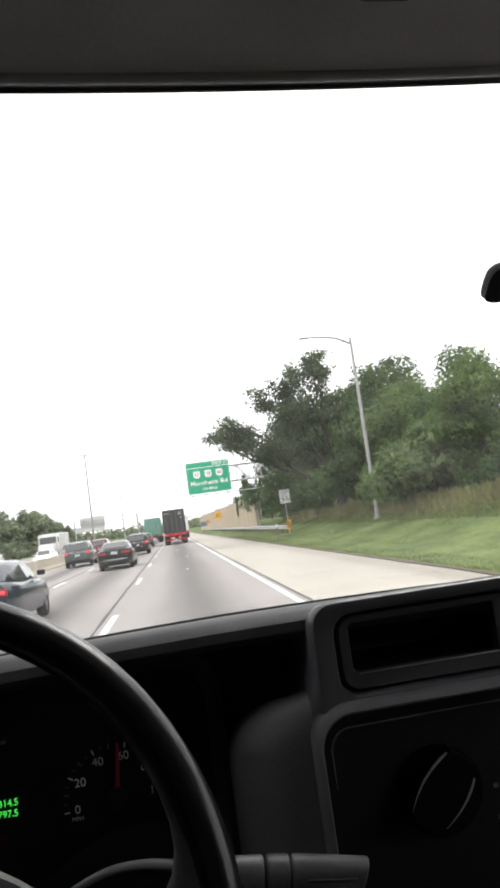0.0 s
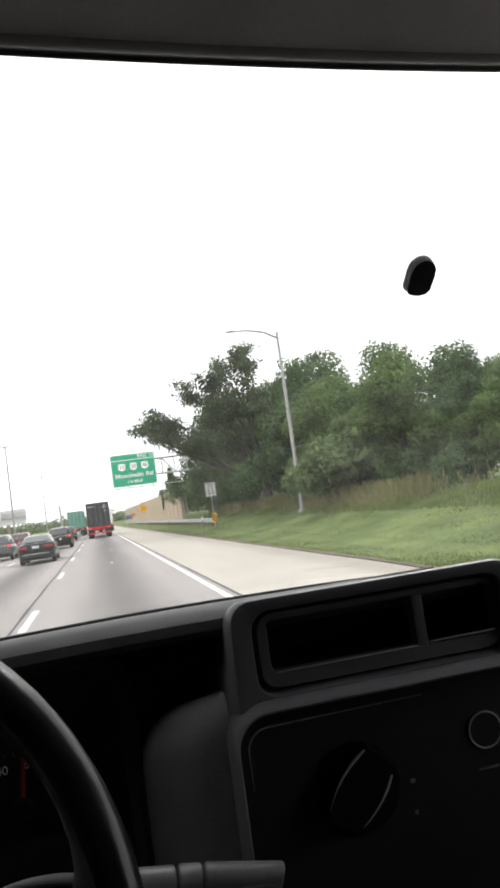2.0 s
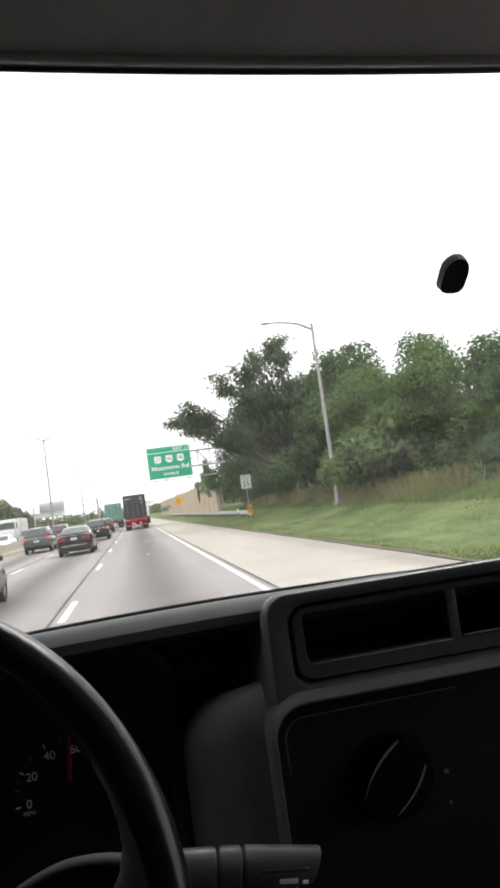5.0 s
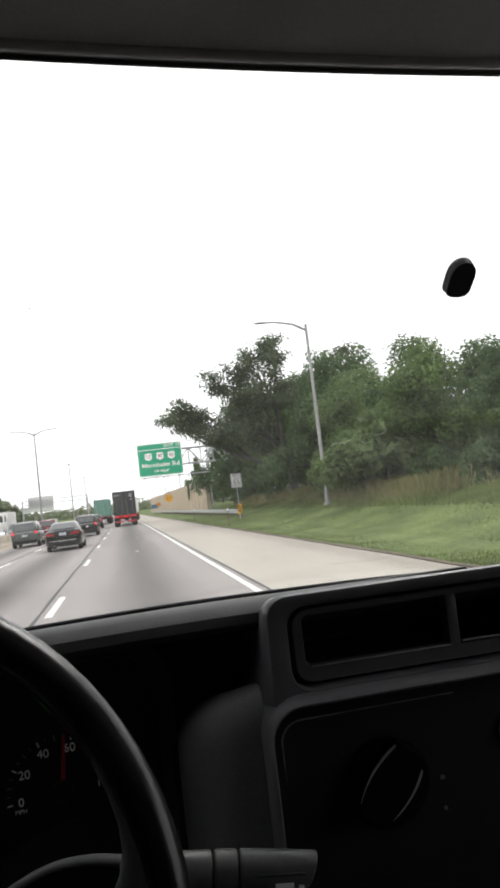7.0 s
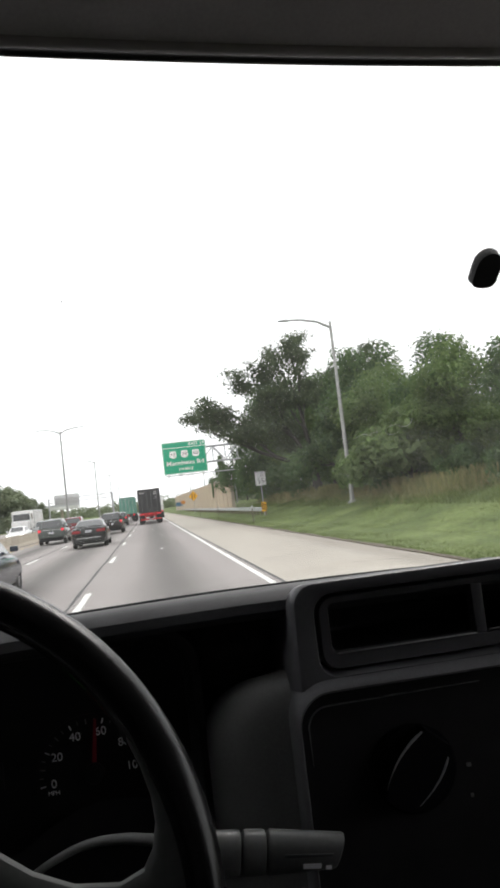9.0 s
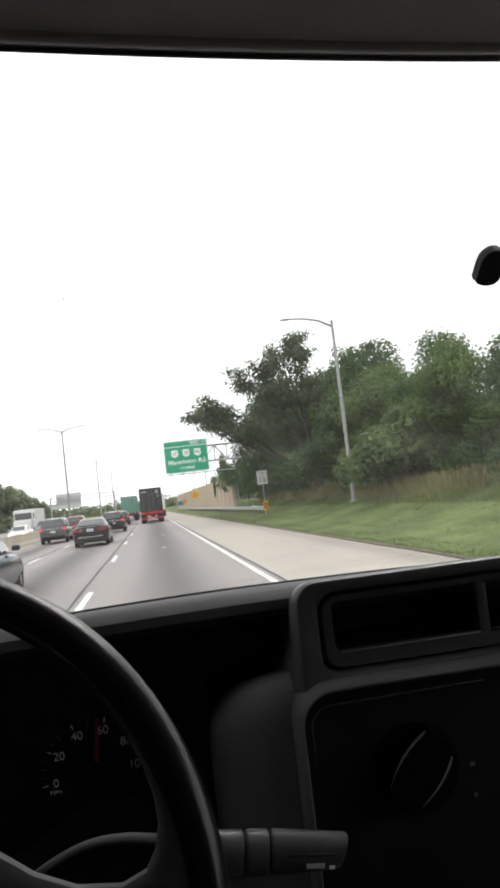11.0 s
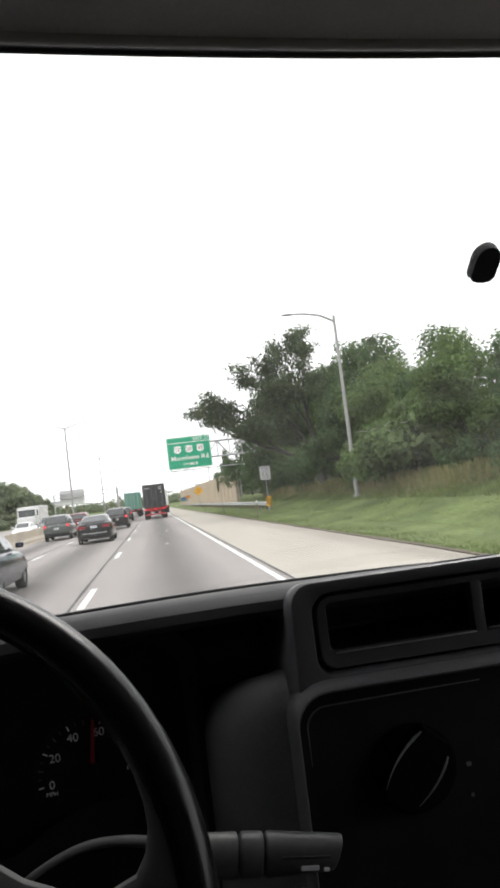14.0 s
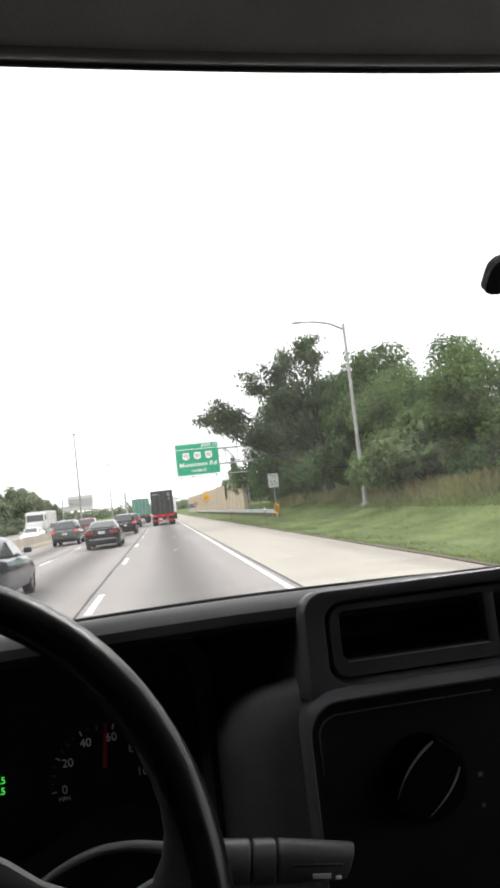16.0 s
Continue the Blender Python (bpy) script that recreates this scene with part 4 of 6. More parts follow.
def make_tree(label, height, spread, seed, leaf, count, size, trunk=0.16, fork=0.28, low=0.25, flat=1.0, lean=0.0, category="tree", group="trees on the bank", name="tree"):
    rng = np.random.default_rng(seed)
    rnd = random.Random(seed)
    t = thing(name, (0, 0, 0), label, category, group)
    bm = B()
    zf = height * fork
    top = Vector((lean * height, 0, height * 0.82))
    stem = [Vector((0, 0, -0.4)), Vector((0.05 * lean, 0.03, zf * 0.5)), Vector((lean * zf, -0.05, zf)), Vector((lean * height * 0.6, 0.1, height * 0.55)), top]
    tube(bm, stem, [trunk * 1.5, trunk, trunk * 0.85, trunk * 0.5, trunk * 0.15], 9)
    clumps = [((top.x, top.y, top.z), (spread * 0.36, spread * 0.36, height * 0.14))]
    for f, k in ((0.46, 0.55), (0.58, 0.55), (0.70, 0.46)):
        clumps.append(((lean * height * f + rnd.uniform(-0.2, 0.2) * spread, rnd.uniform(-0.2, 0.2) * spread, height * f), (spread * k, spread * k, height * 0.13 * flat)))
    limbs = 9
    for i in range(limbs):
        a = i * 2.4 + rnd.uniform(-0.3, 0.3)
        k = rnd.uniform(0.0, 1.0)
        z0 = zf * (0.75 + 0.25 * k) + k * height * 0.22
        reach = spread * rnd.uniform(0.62, 0.98) * (1.0 - 0.30 * k)
        z1 = height * (low + (0.82 - low) * rnd.uniform(0.15, 1.0) * (0.45 + 0.55 * k)) if flat >= 1 else z0 + height * rnd.uniform(0.05, 0.38)
        p0, p2 = Vector((lean * z0, 0, z0)), Vector((reach * math.cos(a) + lean * z1, reach * math.sin(a), z1))
        p1 = p0.lerp(p2, 0.5) + Vector((0, 0, 0.05 * height * rnd.uniform(-0.3, 1)))
        tube(bm, [p0, p0.lerp(p1, 0.5) + Vector((0, 0, 0.1)), p1, p2], [trunk * 0.55, trunk * 0.42, trunk * 0.32, trunk * 0.08], 7)
        r = spread * rnd.uniform(0.22, 0.36)
        clumps.append(((p2.x, p2.y, p2.z), (r, r, r * 0.82 * flat)))
        for j in range(3):
            q = p1 + Vector((rnd.uniform(-1, 1), rnd.uniform(-1, 1), rnd.uniform(0.0, 0.8))) * spread * 0.36
            tube(bm, [p1, p1.lerp(q, 0.5) + Vector((0, 0, 0.12)), q], [trunk * 0.25, trunk * 0.16, trunk * 0.05], 6)
            r = spread * rnd.uniform(0.15, 0.27)
            clumps.append(((q.x, q.y, q.z), (r, r, r * 0.8 * flat)))
    part("trunk", bm, BARK, t)
    me = leaf_mesh("crown", clumps, count, size, leaf, rng)
    c = new("crown", me)
    c.parent = t
    return t


def spreading_tree():
    """An old tree with a short bent trunk, bare forking limbs and an open, layered crown that reaches towards the road."""
    rng, rnd = np.random.default_rng(77), random.Random(77)
    t = thing("tree", (0, 0, 0), "dark spreading tree with open limbs leaning over the verge", "tree")
    bm = B()
    clumps = []

    def limb(p, way, length, r, depth):
        """One bowed limb, its side limbs, and leaf sprays at the ends."""
        pts, rad, q, w = [p.copy()], [r], p.copy(), way.normalized()
        n = 5
        for k in range(n):
            w = (w + Vector((rnd.uniform(-0.22, 0.22), rnd.uniform(-0.22, 0.22), rnd.uniform(-0.10, 0.16)))).normalized()
            q = q + w * (length / n)
            pts.append(q.copy())
            rad.append(r * (1 - 0.62 * (k + 1) / n))
        tube(bm, pts, rad, 8 if depth < 2 else 5)
        if depth >= 2:
            s = rnd.uniform(0.70, 1.12)
            clumps.append(((q.x, q.y, q.z), (s * 1.25, s * 1.25, s * 0.55)))
            m = pts[3]
            clumps.append(((m.x, m.y, m.z + 0.2), (s * 0.9, s * 0.9, s * 0.42)))
            return
        for k in (2, 3, 4, 5):
            for side in (-1, 1):
                if rnd.random() < 0.2:
                    continue
                ang = side * rnd.uniform(0.5, 1.1)
                v = Vector((w.x * math.cos(ang) - w.y * math.sin(ang), w.x * math.sin(ang) + w.y * math.cos(ang), w.z * 0.6 + rnd.uniform(0.05, 0.5)))
                limb(pts[k], v, length * rnd.uniform(0.36, 0.52), rad[k] * 0.62, depth + 1)

    fork = Vector((-0.25, 0, 2.3))
    tube(bm, [(0.15, 0, -0.4), (0.05, 0.02, 0.5), (-0.05, 0, 1.3), fork], [0.50, 0.37, 0.33, 0.31], 12)
    for way, length, r in (((-1.0, 0.1, 0.34), 7.2, 0.20), ((-0.55, -0.5, 0.85), 6.4, 0.19), ((-0.10, 0.25, 1.0), 7.6, 0.22), ((0.45, -0.15, 0.95), 7.0, 0.20), ((0.9, 0.3, 0.55), 5.2, 0.16), ((-0.3, 0.9, 0.6), 5.0, 0.15)):
        limb(fork, Vector(way), length, r, 0)
    part("trunk", bm, BARK, t)
    c = new("crown", leaf_mesh("crown", clumps, 42000, 0.13, LEAF_GREY, rng))
    c.parent = t
    return t


def place(t, spots, rnd, label=None):
    """Copies of a tree at (x, y, scale); the first spot takes the tree itself."""
    for i, (x, y, s) in enumerate(spots):
        m = pose(x, y, ground_height(x, y), 0, 0, rnd.uniform(0, 360)) @ Matrix.Diagonal((s * rnd.uniform(0.92, 1.1), s * rnd.uniform(0.92, 1.1), s * rnd.uniform(0.92, 1.08), 1))
        if i == 0:
            t.matrix_basis = m
        else:
            copy_thing(t, m)


def woods():
    rnd = random.Random(5)
    a = make_tree("full round-crowned green tree on the grassy bank", 10.5, 3.9, 11, LEAF, 24000, 0.125, low=0.12)
    b = make_tree("tall dark green tree in the roadside belt", 11.5, 3.6, 12, LEAF_DARK, 24000, 0.125, low=0.10)
    c = make_tree("loose-crowned green tree with pale leaf edges", 9.5, 4.2, 13, LEAF, 21000, 0.135, low=0.10)
    d = make_tree("leafy dark tree branching close to the ground", 8.5, 3.8, 14, LEAF_DARK, 21000, 0.13, fork=0.15, low=0.05)
    kinds = [[], [], [], []]
    own = (10.5, 11.5, 9.5, 8.5)

    def crown_height(y):
        """How high the belt stands along the road."""
        return 5.4 + 7.4 * min(max((y - 26) / 44.0, 0), 1) ** 0.75

    def row(x, y, end, step, lift, i=0):
        while y < end:
            k = i % 4
            kinds[k].append((x + rnd.uniform(-0.8, 0.8), y, rnd.uniform(0.92, 1.08) * (crown_height(y) * lift - 1.0) / (own[k] * 0.95)))
            i += 1
            y += step * rnd.uniform(0.85, 1.15)

    row(15.2, 25.0, 94, 3.4, 1.04)
    row(19.2, 28.0, 112, 5.0, 1.22, 1)
    row(17.5, 118.0, 260, 17.0, 0.62, 2)
    for t, spots in zip((a, b, c, d), kinds):
        place(t, spots, rnd)
    # a lone wide-limbed tree that leans out over the verge
    e = spreading_tree()
    e.matrix_basis = pose(13.4, 58, ground_height(13.4, 58))
    # narrow tree that shows over the wall
    f = make_tree("narrow upright dark tree behind the sound wall", 9.5, 1.5, 25, LEAF_DARK, 5000, 0.20, low=0.1, group="")
    f.matrix_basis = pose(13.0, 128, 0.5)
    # understorey
    g = make_tree("pale big-leaved sumac bush at the foot of the trees", 3.6, 2.6, 31, LEAF_PALE, 7000, 0.19, trunk=0.06, fork=0.1, low=0.05, category="bush", group="bushes on the bank", name="bush")
    place(g, [(12.8, 35, 1.2), (13.6, 44, 0.8), (13.2, 40, 0.85)], rnd)
    h = make_tree("low dense green bush below the trees", 2.8, 2.3, 32, LEAF_DARK, 7000, 0.13, trunk=0.05, fork=0.1, low=0.02, category="bush", group="bushes on the bank", name="bush")
    place(h, [(13.4 + rnd.uniform(-0.7, 0.8), 26 + 4.6 * k, rnd.uniform(0.6, 1.05)) for k in range(14) if k not in (6, 7)], rnd)
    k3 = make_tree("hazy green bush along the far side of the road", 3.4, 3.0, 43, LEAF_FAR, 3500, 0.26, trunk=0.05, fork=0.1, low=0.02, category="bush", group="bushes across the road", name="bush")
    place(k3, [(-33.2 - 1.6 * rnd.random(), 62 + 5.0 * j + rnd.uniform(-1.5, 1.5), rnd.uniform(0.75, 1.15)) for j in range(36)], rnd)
    # trees across the oncoming carriageway, in the haze-tinted leaf
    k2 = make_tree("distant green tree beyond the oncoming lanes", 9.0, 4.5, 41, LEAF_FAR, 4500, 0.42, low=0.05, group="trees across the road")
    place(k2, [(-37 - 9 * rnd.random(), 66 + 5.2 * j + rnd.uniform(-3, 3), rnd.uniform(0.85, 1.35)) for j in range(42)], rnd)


woods()


def stuff(name, me, label, category):
    return tagged(new(name, me), label, category, kind="stuff")


def low_growth():
    rng = np.random.default_rng(3)
    # grass blades on the verge
    n = 150000
    x = 5.6 + 8.0 * rng.random(n) ** 1.0
    y = 12 + 70 * rng.random(n) ** 1.6
    z = np.array([ground_height(a, b) for a, b in zip(x, y)])
    h = 0.01 + 0.045 * rng.random(n) ** 2 * (0.6 + 0.8 * (np.sin(x * 1.9 + 2 * np.sin(y * 0.31)) * np.sin(y * 0.83 + x) > 0.2)) + 0.16 * (x > 10.5) * rng.random(n) + 0.05 * (x < 6.1) * rng.random(n) ** 2
    w = 0.006 + 0.009 * rng.random(n)
    a = rng.random(n) * np.pi
    lx, ly = 0.03 * rng.normal(size=n), 0.03 * rng.normal(size=n)
    v = np.stack([np.stack([x - w * np.cos(a), y - w * np.sin(a), z - 0.01], 1), np.stack([x + w * np.cos(a), y + w * np.sin(a), z - 0.01], 1), np.stack([x + lx, y + ly, z + h], 1)], 1).reshape(-1, 3)
    me = bpy.data.meshes.new("grass")
    me.from_pydata(v.tolist(), [], np.arange(n * 3).reshape(-1, 3).tolist())
    me.materials.append(BLADE)
    stuff("grass", me, "short green grass blades along the verge", "grass")
    # tall dry weeds at the foot of the trees
    n = 17000
    patches = [(12.6, 31, 1.4, 6.0), (12.9, 41, 1.3, 6.0), (13.2, 52, 1.2, 6.0), (12.8, 66, 1.2, 7.0), (13.2, 78, 1.0, 6.0)]
    pk = rng.integers(0, len(patches), n)
    pc = np.array(patches)[pk]
    x = pc[:, 0] + 0.2 + pc[:, 2] * rng.normal(size=n) * 0.62
    y = pc[:, 1] + pc[:, 3] * rng.normal(size=n) * 0.5
    z = np.array([ground_height(p, q) for p, q in zip(x, y)])
    h = 0.15 + 0.70 * rng.random(n) ** 2.0
    w = 0.006 + 0.012 * rng.random(n)
    a = rng.random(n) * np.pi
    lx, ly = 0.22 * rng.normal(size=n), 0.22 * rng.normal(size=n)
    v = np.stack([np.stack([x - w * np.cos(a), y - w * np.sin(a), z - 0.02], 1), np.stack([x + w * np.cos(a), y + w * np.sin(a), z - 0.02], 1), np.stack([x + lx + w, y + ly, z + h], 1), np.stack([x + lx - w, y + ly, z + h], 1)], 1).reshape(-1, 3)
    me = bpy.data.meshes.new("weeds")
    me.from_pydata(v.tolist(), [], np.arange(n * 4).reshape(-1, 4).tolist())
    me.materials.append(DRY)
    stuff("weeds", me, "tall dry tan weeds at the foot of the trees", "weeds")
    # far woods along the skyline, with the haze in their leaf colour
    clumps = []
    for i in range(150):
        a = -0.62 + 1.1 * i / 149
        dist = 560 + 120 * rng.random()
        clumps.append(((dist * math.sin(a), dist * math.cos(a), 3), (11, 8, 5 + 5 * rng.random())))
    for i in range(60):
        clumps.append(((24 + 14 * rng.random(), 130 + 5.5 * i, 3.5), (4, 4, 4 + 2.5 * rng.random())))
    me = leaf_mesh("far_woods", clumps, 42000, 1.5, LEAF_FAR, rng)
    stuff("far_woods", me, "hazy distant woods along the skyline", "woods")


low_growth()
STEEL = mat("galvanised_steel", (0.42, 0.43, 0.44), 0.45, 0.7, spread=0.15, scale=3, fine=0.1, fine_scale=30)
POLE = mat("weathered_lamp_post", (0.29, 0.29, 0.28), 0.55, 0.1, spread=0.15, scale=2)
SIGN_GREEN = mat("green_sign_sheeting", (0.005, 0.34, 0.185), 0.45, spread=0.07, scale=1.5, piece=0.03)
SIGN_WHITE = mat("white_sign_sheeting", (0.82, 0.83, 0.82), 0.5, spread=0.05)
SIGN_BLACK = mat("black_sign_ink", (0.015, 0.015, 0.015), 0.5)
SIGN_YELLOW = mat("amber_sign_sheeting", (0.80, 0.40, 0.01), 0.45, spread=0.07, scale=1.5)
SIGN_BACK = mat("bare_aluminium", (0.45, 0.45, 0.44), 0.4, 0.8)
TIMBER = mat("grey_timber_post", (0.16, 0.13, 0.10), 0.9, spread=0.2, scale=8)


# ---- roadside fixtures ----
def overhead_sign():
    g = thing("overhead_sign", (13.2, 82.0, 0.4), "green exit direction sign on a steel cantilever truss", "road sign")
    ox, oy, oz = g.location

    def put(name, bm, m, label="", parent=None):
        bmesh.ops.translate(bm, verts=bm.verts, vec=(-ox, -oy, -oz))
        return part(name, bm, m, parent or g, label)

    x0, x1, z0, z1 = 2.06, 6.87, 5.02, 8.55
    bm = B()
    loft(bm, [rrect(x0, x1, z0, z1, 0.18, 81.44), rrect(x0, x1, z0, z1, 0.18, 81.40)])
    panel = put("panel", bm, SIGN_GREEN, "green reflective panel")
    bm = B()
    loft(bm, [rrect(x0 + 0.03, x1 - 0.03, z0 + 0.03, z1 - 0.03, 0.16, 81.398), rrect(x0 + 0.03, x1 - 0.03, z0 + 0.03, z1 - 0.03, 0.16, 81.392), rrect(x0 + 0.09, x1 - 0.09, z0 + 0.09, z1 - 0.09, 0.13, 81.392), rrect(x0 + 0.09, x1 - 0.09, z0 + 0.09, z1 - 0.09, 0.13, 81.398)], close_ends=False)
    put("border", bm, SIGN_WHITE, parent=panel)
    bm = B()
    box(bm, x0 + 0.06, x1 - 0.06, 81.392, 81.398, 7.86, 7.92)
    put("rule", bm, SIGN_WHITE, parent=panel)

    def words(text, size, x, z, m=SIGN_WHITE, squeeze=1.0):
        lettering("lettering", text, size, (x - ox, 81.388 - oy, z - oz), m, panel, depth=0.003, squeeze=squeeze, bold=0.012)

    words("EXIT 17", 0.50, 5.86, 8.20, squeeze=1.05)
    words("Mannheim Rd", 0.66, 4.47, 6.20, squeeze=1.12)
    words("1/4 MILE", 0.42, 4.47, 5.52, squeeze=1.1)
    shield = [(0.0, -0.44), (0.14, -0.36), (0.30, -0.30), (0.38, -0.16), (0.38, 0.0), (0.32, 0.14), (0.38, 0.26), (0.27, 0.40), (0.15, 0.34), (0.0, 0.40)]
    shield = shield + [(-x, z) for x, z in shield[-2:0:-1]]
    for x, word in ((3.22, "12"), (4.47, "20"), (5.70, "45")):
        bm = B()
        loft(bm, [[(x + a, 81.397, 7.16 + b) for a, b in shield[::-1]], [(x + a, 81.386, 7.16 + b) for a, b in shield[::-1]]])
        bmesh.ops.recalc_face_normals(bm, faces=bm.faces)
        put("route_shield", bm, SIGN_WHITE, "white route shield", parent=panel)
        lettering("numerals", word, 0.52, (x - ox, 81.380 - oy, 7.15 - oz), SIGN_BLACK, panel, depth=0.002)
    # truss: two chords each in two planes, with lacing, to a post on the verge
    for y in (81.7, 82.6):
        for z in (6.05, 7.75):
            bm = B()
            tube(bm, [(x0 + 0.2, y, z), (13.2, y, z)], 0.085, 10)
            put("chord", bm, STEEL)
        n = 8
        for i in range(n):
            xa, xb = x0 + 0.2 + (13.0 - x0 - 0.2) * i / n, x0 + 0.2 + (13.0 - x0 - 0.2) * (i + 1) / n
            bm = B()
            tube(bm, [(xa, y, 6.05 if i % 2 else 7.75), (xb, y, 7.75 if i % 2 else 6.05)], 0.045, 8)
            put("brace", bm, STEEL)
            bm = B()
            tube(bm, [(xb, y, 6.05), (xb, y, 7.75)], 0.035, 8)
            put("strut", bm, STEEL)
    bm = B()
    tube(bm, [(13.2, 82.15, 0.1), (13.2, 82.15, 8.1)], [0.26, 0.22], 16)
    put("post", bm, STEEL)
    bm = B()
    tube(bm, [(x0, 81.0, 4.86), (x1 + 3.0, 81.0, 4.86)], 0.05, 8)
    put("lamp_rail", bm, STEEL)
    for i in range(4):
        x = x0 + 0.5 + 1.25 * i
        bm = B()
        tube(bm, [(x, 81.4, 5.0), (x, 80.7, 4.82)], 0.035, 6)
        box(bm, x - 0.18, x + 0.18, 80.45, 80.75, 4.74, 4.86, 0.03)
        put("sign_lamp", bm, STEEL)


overhead_sign()


def merge_sign():
    s = thing("warning_sign", (8.0, 132.0, ground_height(8.0, 132)), "amber diamond warning sign with two joining arrows on a post", "road sign")
    bm = B()
    a = 0.86
    loft(bm, [[(-a, 0.0, 3.0), (0, 0.0, 3.0 - a), (a, 0.0, 3.0), (0, 0.0, 3.0 + a)], [(-a, -0.012, 3.0), (0, -0.012, 3.0 - a), (a, -0.012, 3.0), (0, -0.012, 3.0 + a)]])
    p = part("panel", bm, SIGN_YELLOW, s, smooth=False)
    bm = B()
    o, i = 0.82, 0.785
    loft(bm, [[(-o, -0.014, 3.0), (0, -0.014, 3.0 - o), (o, -0.014, 3.0), (0, -0.014, 3.0 + o)], [(-i, -0.014, 3.0), (0, -0.014, 3.0 - i), (i, -0.014, 3.0), (0, -0.014, 3.0 + i)]], close_ends=False)
    part("border", bm, SIGN_BLACK, p, smooth=False)

    def bar(pts, w):
        bm = B()
        rows = []
        for k, (x, z) in enumerate(pts):
            q = Vector(pts[min(k + 1, len(pts) - 1)]) - Vector(pts[max(k - 1, 0)])
            nrm = Vector((-q.y, q.x)).normalized() * w
            rows.append([(x - nrm.x, -0.013, z - nrm.y), (x + nrm.x, -0.013, z + nrm.y), (x + nrm.x, -0.019, z + nrm.y), (x - nrm.x, -0.019, z - nrm.y)])
        loft(bm, rows)
        part("arrow_shaft", bm, SIGN_BLACK, p, smooth=False)

    def head(x, z, dx=0.0):
        bm = B()
        t = [(x - 0.17 + dx * 0.3, z - 0.1), (x + 0.17 + dx * 0.3, z - 0.1), (x + dx, z + 0.2)]
        loft(bm, [[(p0, -0.013, q0) for p0, q0 in t], [(p0, -0.019, q0) for p0, q0 in t]])
        part("arrow_head", bm, SIGN_BLACK, p, smooth=False)

    bar([(-0.22, 2.58), (-0.22, 3.30)], 0.065)
    head(-0.22, 3.25)
    bar([(0.30, 2.62), (0.10, 2.84), (0.08, 3.02), (0.26, 3.20)], 0.06)
    head(0.24, 3.16, 0.04)
    bar([(0.0, 2.66), (0.02, 2.80)], 0.035)
    bm = B()
    box(bm, -0.05, 0.05, 0.004, 0.10, -0.3, 3.5, 0.01)
    part("post", bm, STEEL, s)


merge_sign()


def speed_sign():
    s = thing("speed_limit_sign", (9.8, 64.0, ground_height(9.8, 64) + 0.25), "white speed limit sign with black lettering on a post", "road sign")
    bm = B()
    loft(bm, [rrect(-0.46, 0.46, 1.9, 3.1, 0.06, 0.0), rrect(-0.46, 0.46, 1.9, 3.1, 0.06, -0.012)])
    p = part("panel", bm, SIGN_WHITE, s)
    bm = B()
    loft(bm, [rrect(-0.43, 0.43, 1.93, 3.07, 0.05, -0.014), rrect(-0.405, 0.405, 1.955, 3.045, 0.04, -0.014)], close_ends=False)
    part("border", bm, SIGN_BLACK, p)
    lettering("lettering", "SPEED", 0.24, (0, -0.016, 2.90), SIGN_BLACK, p, depth=0.002)
    lettering("lettering", "LIMIT", 0.24, (0, -0.016, 2.68), SIGN_BLACK, p, depth=0.002)
    lettering("numerals", "55", 0.66, (0, -0.016, 2.27), SIGN_BLACK, p, depth=0.002)
    bm = B()
    box(bm, -0.04, 0.04, 0.004, 0.08, -0.3, 3.0, 0.01)
    part("post", bm, STEEL, s)


speed_sign()


def lamp_post(name_label, height, arms, group):
    t = thing("street_lamp", (0, 0, 0), name_label, "street lamp", group)
    bm = B()
    tube(bm, [(0, 0, -0.3), (0, 0, height * 0.5), (0, 0, height)], [0.125, 0.10, 0.075], 12)
    part("pole", bm, POLE, t)
    bm = B()
    box(bm, -0.2, 0.2, -0.2, 0.2, -0.2, 0.12, 0.03)
    part("base", bm, POLE, t)
    for side, reach in arms:
        bm = B()
        tube(bm, [(0, 0, height - 0.35), (side * reach * 0.35, 0, height + 0.05), (side * reach * 0.75, 0, height + 0.22), (side * reach, 0, height + 0.25)], [0.075, 0.065, 0.055, 0.05], 8)
        part("arm", bm, POLE, t)
        bm = B()
        loops = []
        for k, (w, h) in enumerate(((0.04, 0.04), (0.13, 0.07), (0.17, 0.09), (0.16, 0.08), (0.06, 0.03))):
            x = side * (reach - 0.05 + 0.2 * k)
            loops.append([(x, w * math.cos(q), height + 0.24 + h * (math.sin(q) if math.sin(q) > 0 else 0.6 * math.sin(q))) for q in [j * math.tau / 10 for j in range(10)]])
        loft(bm, loops)
        bmesh.ops.recalc_face_normals(bm, faces=bm.faces)
        part("lamp_head", bm, STEEL, t)
    return t


def lamp_posts():
    a = lamp_post("tall grey steel lamp post with one arm over the verge", 10.15, [(-1, 2.2)], "verge lamp posts")
    a.matrix_basis = pose(11.05, 40, ground_height(11.05, 40))
    for y, x in ((110, 13.0), (168, 13.0), (226, 13.0)):
        copy_thing(a, pose(x, y, 0.5))
    b = lamp_post("tall grey lamp post with two arms on the median", 11.4, [(-1, 2.1), (1, 2.1)], "median lamp posts")
    b.matrix_basis = pose(-9.45, 91, 0.84 - 0.12)
    for y in (34, 148, 205, 262, 319):
        copy_thing(b, pose(-9.45, y, 0.84 - 0.12))


lamp_posts()


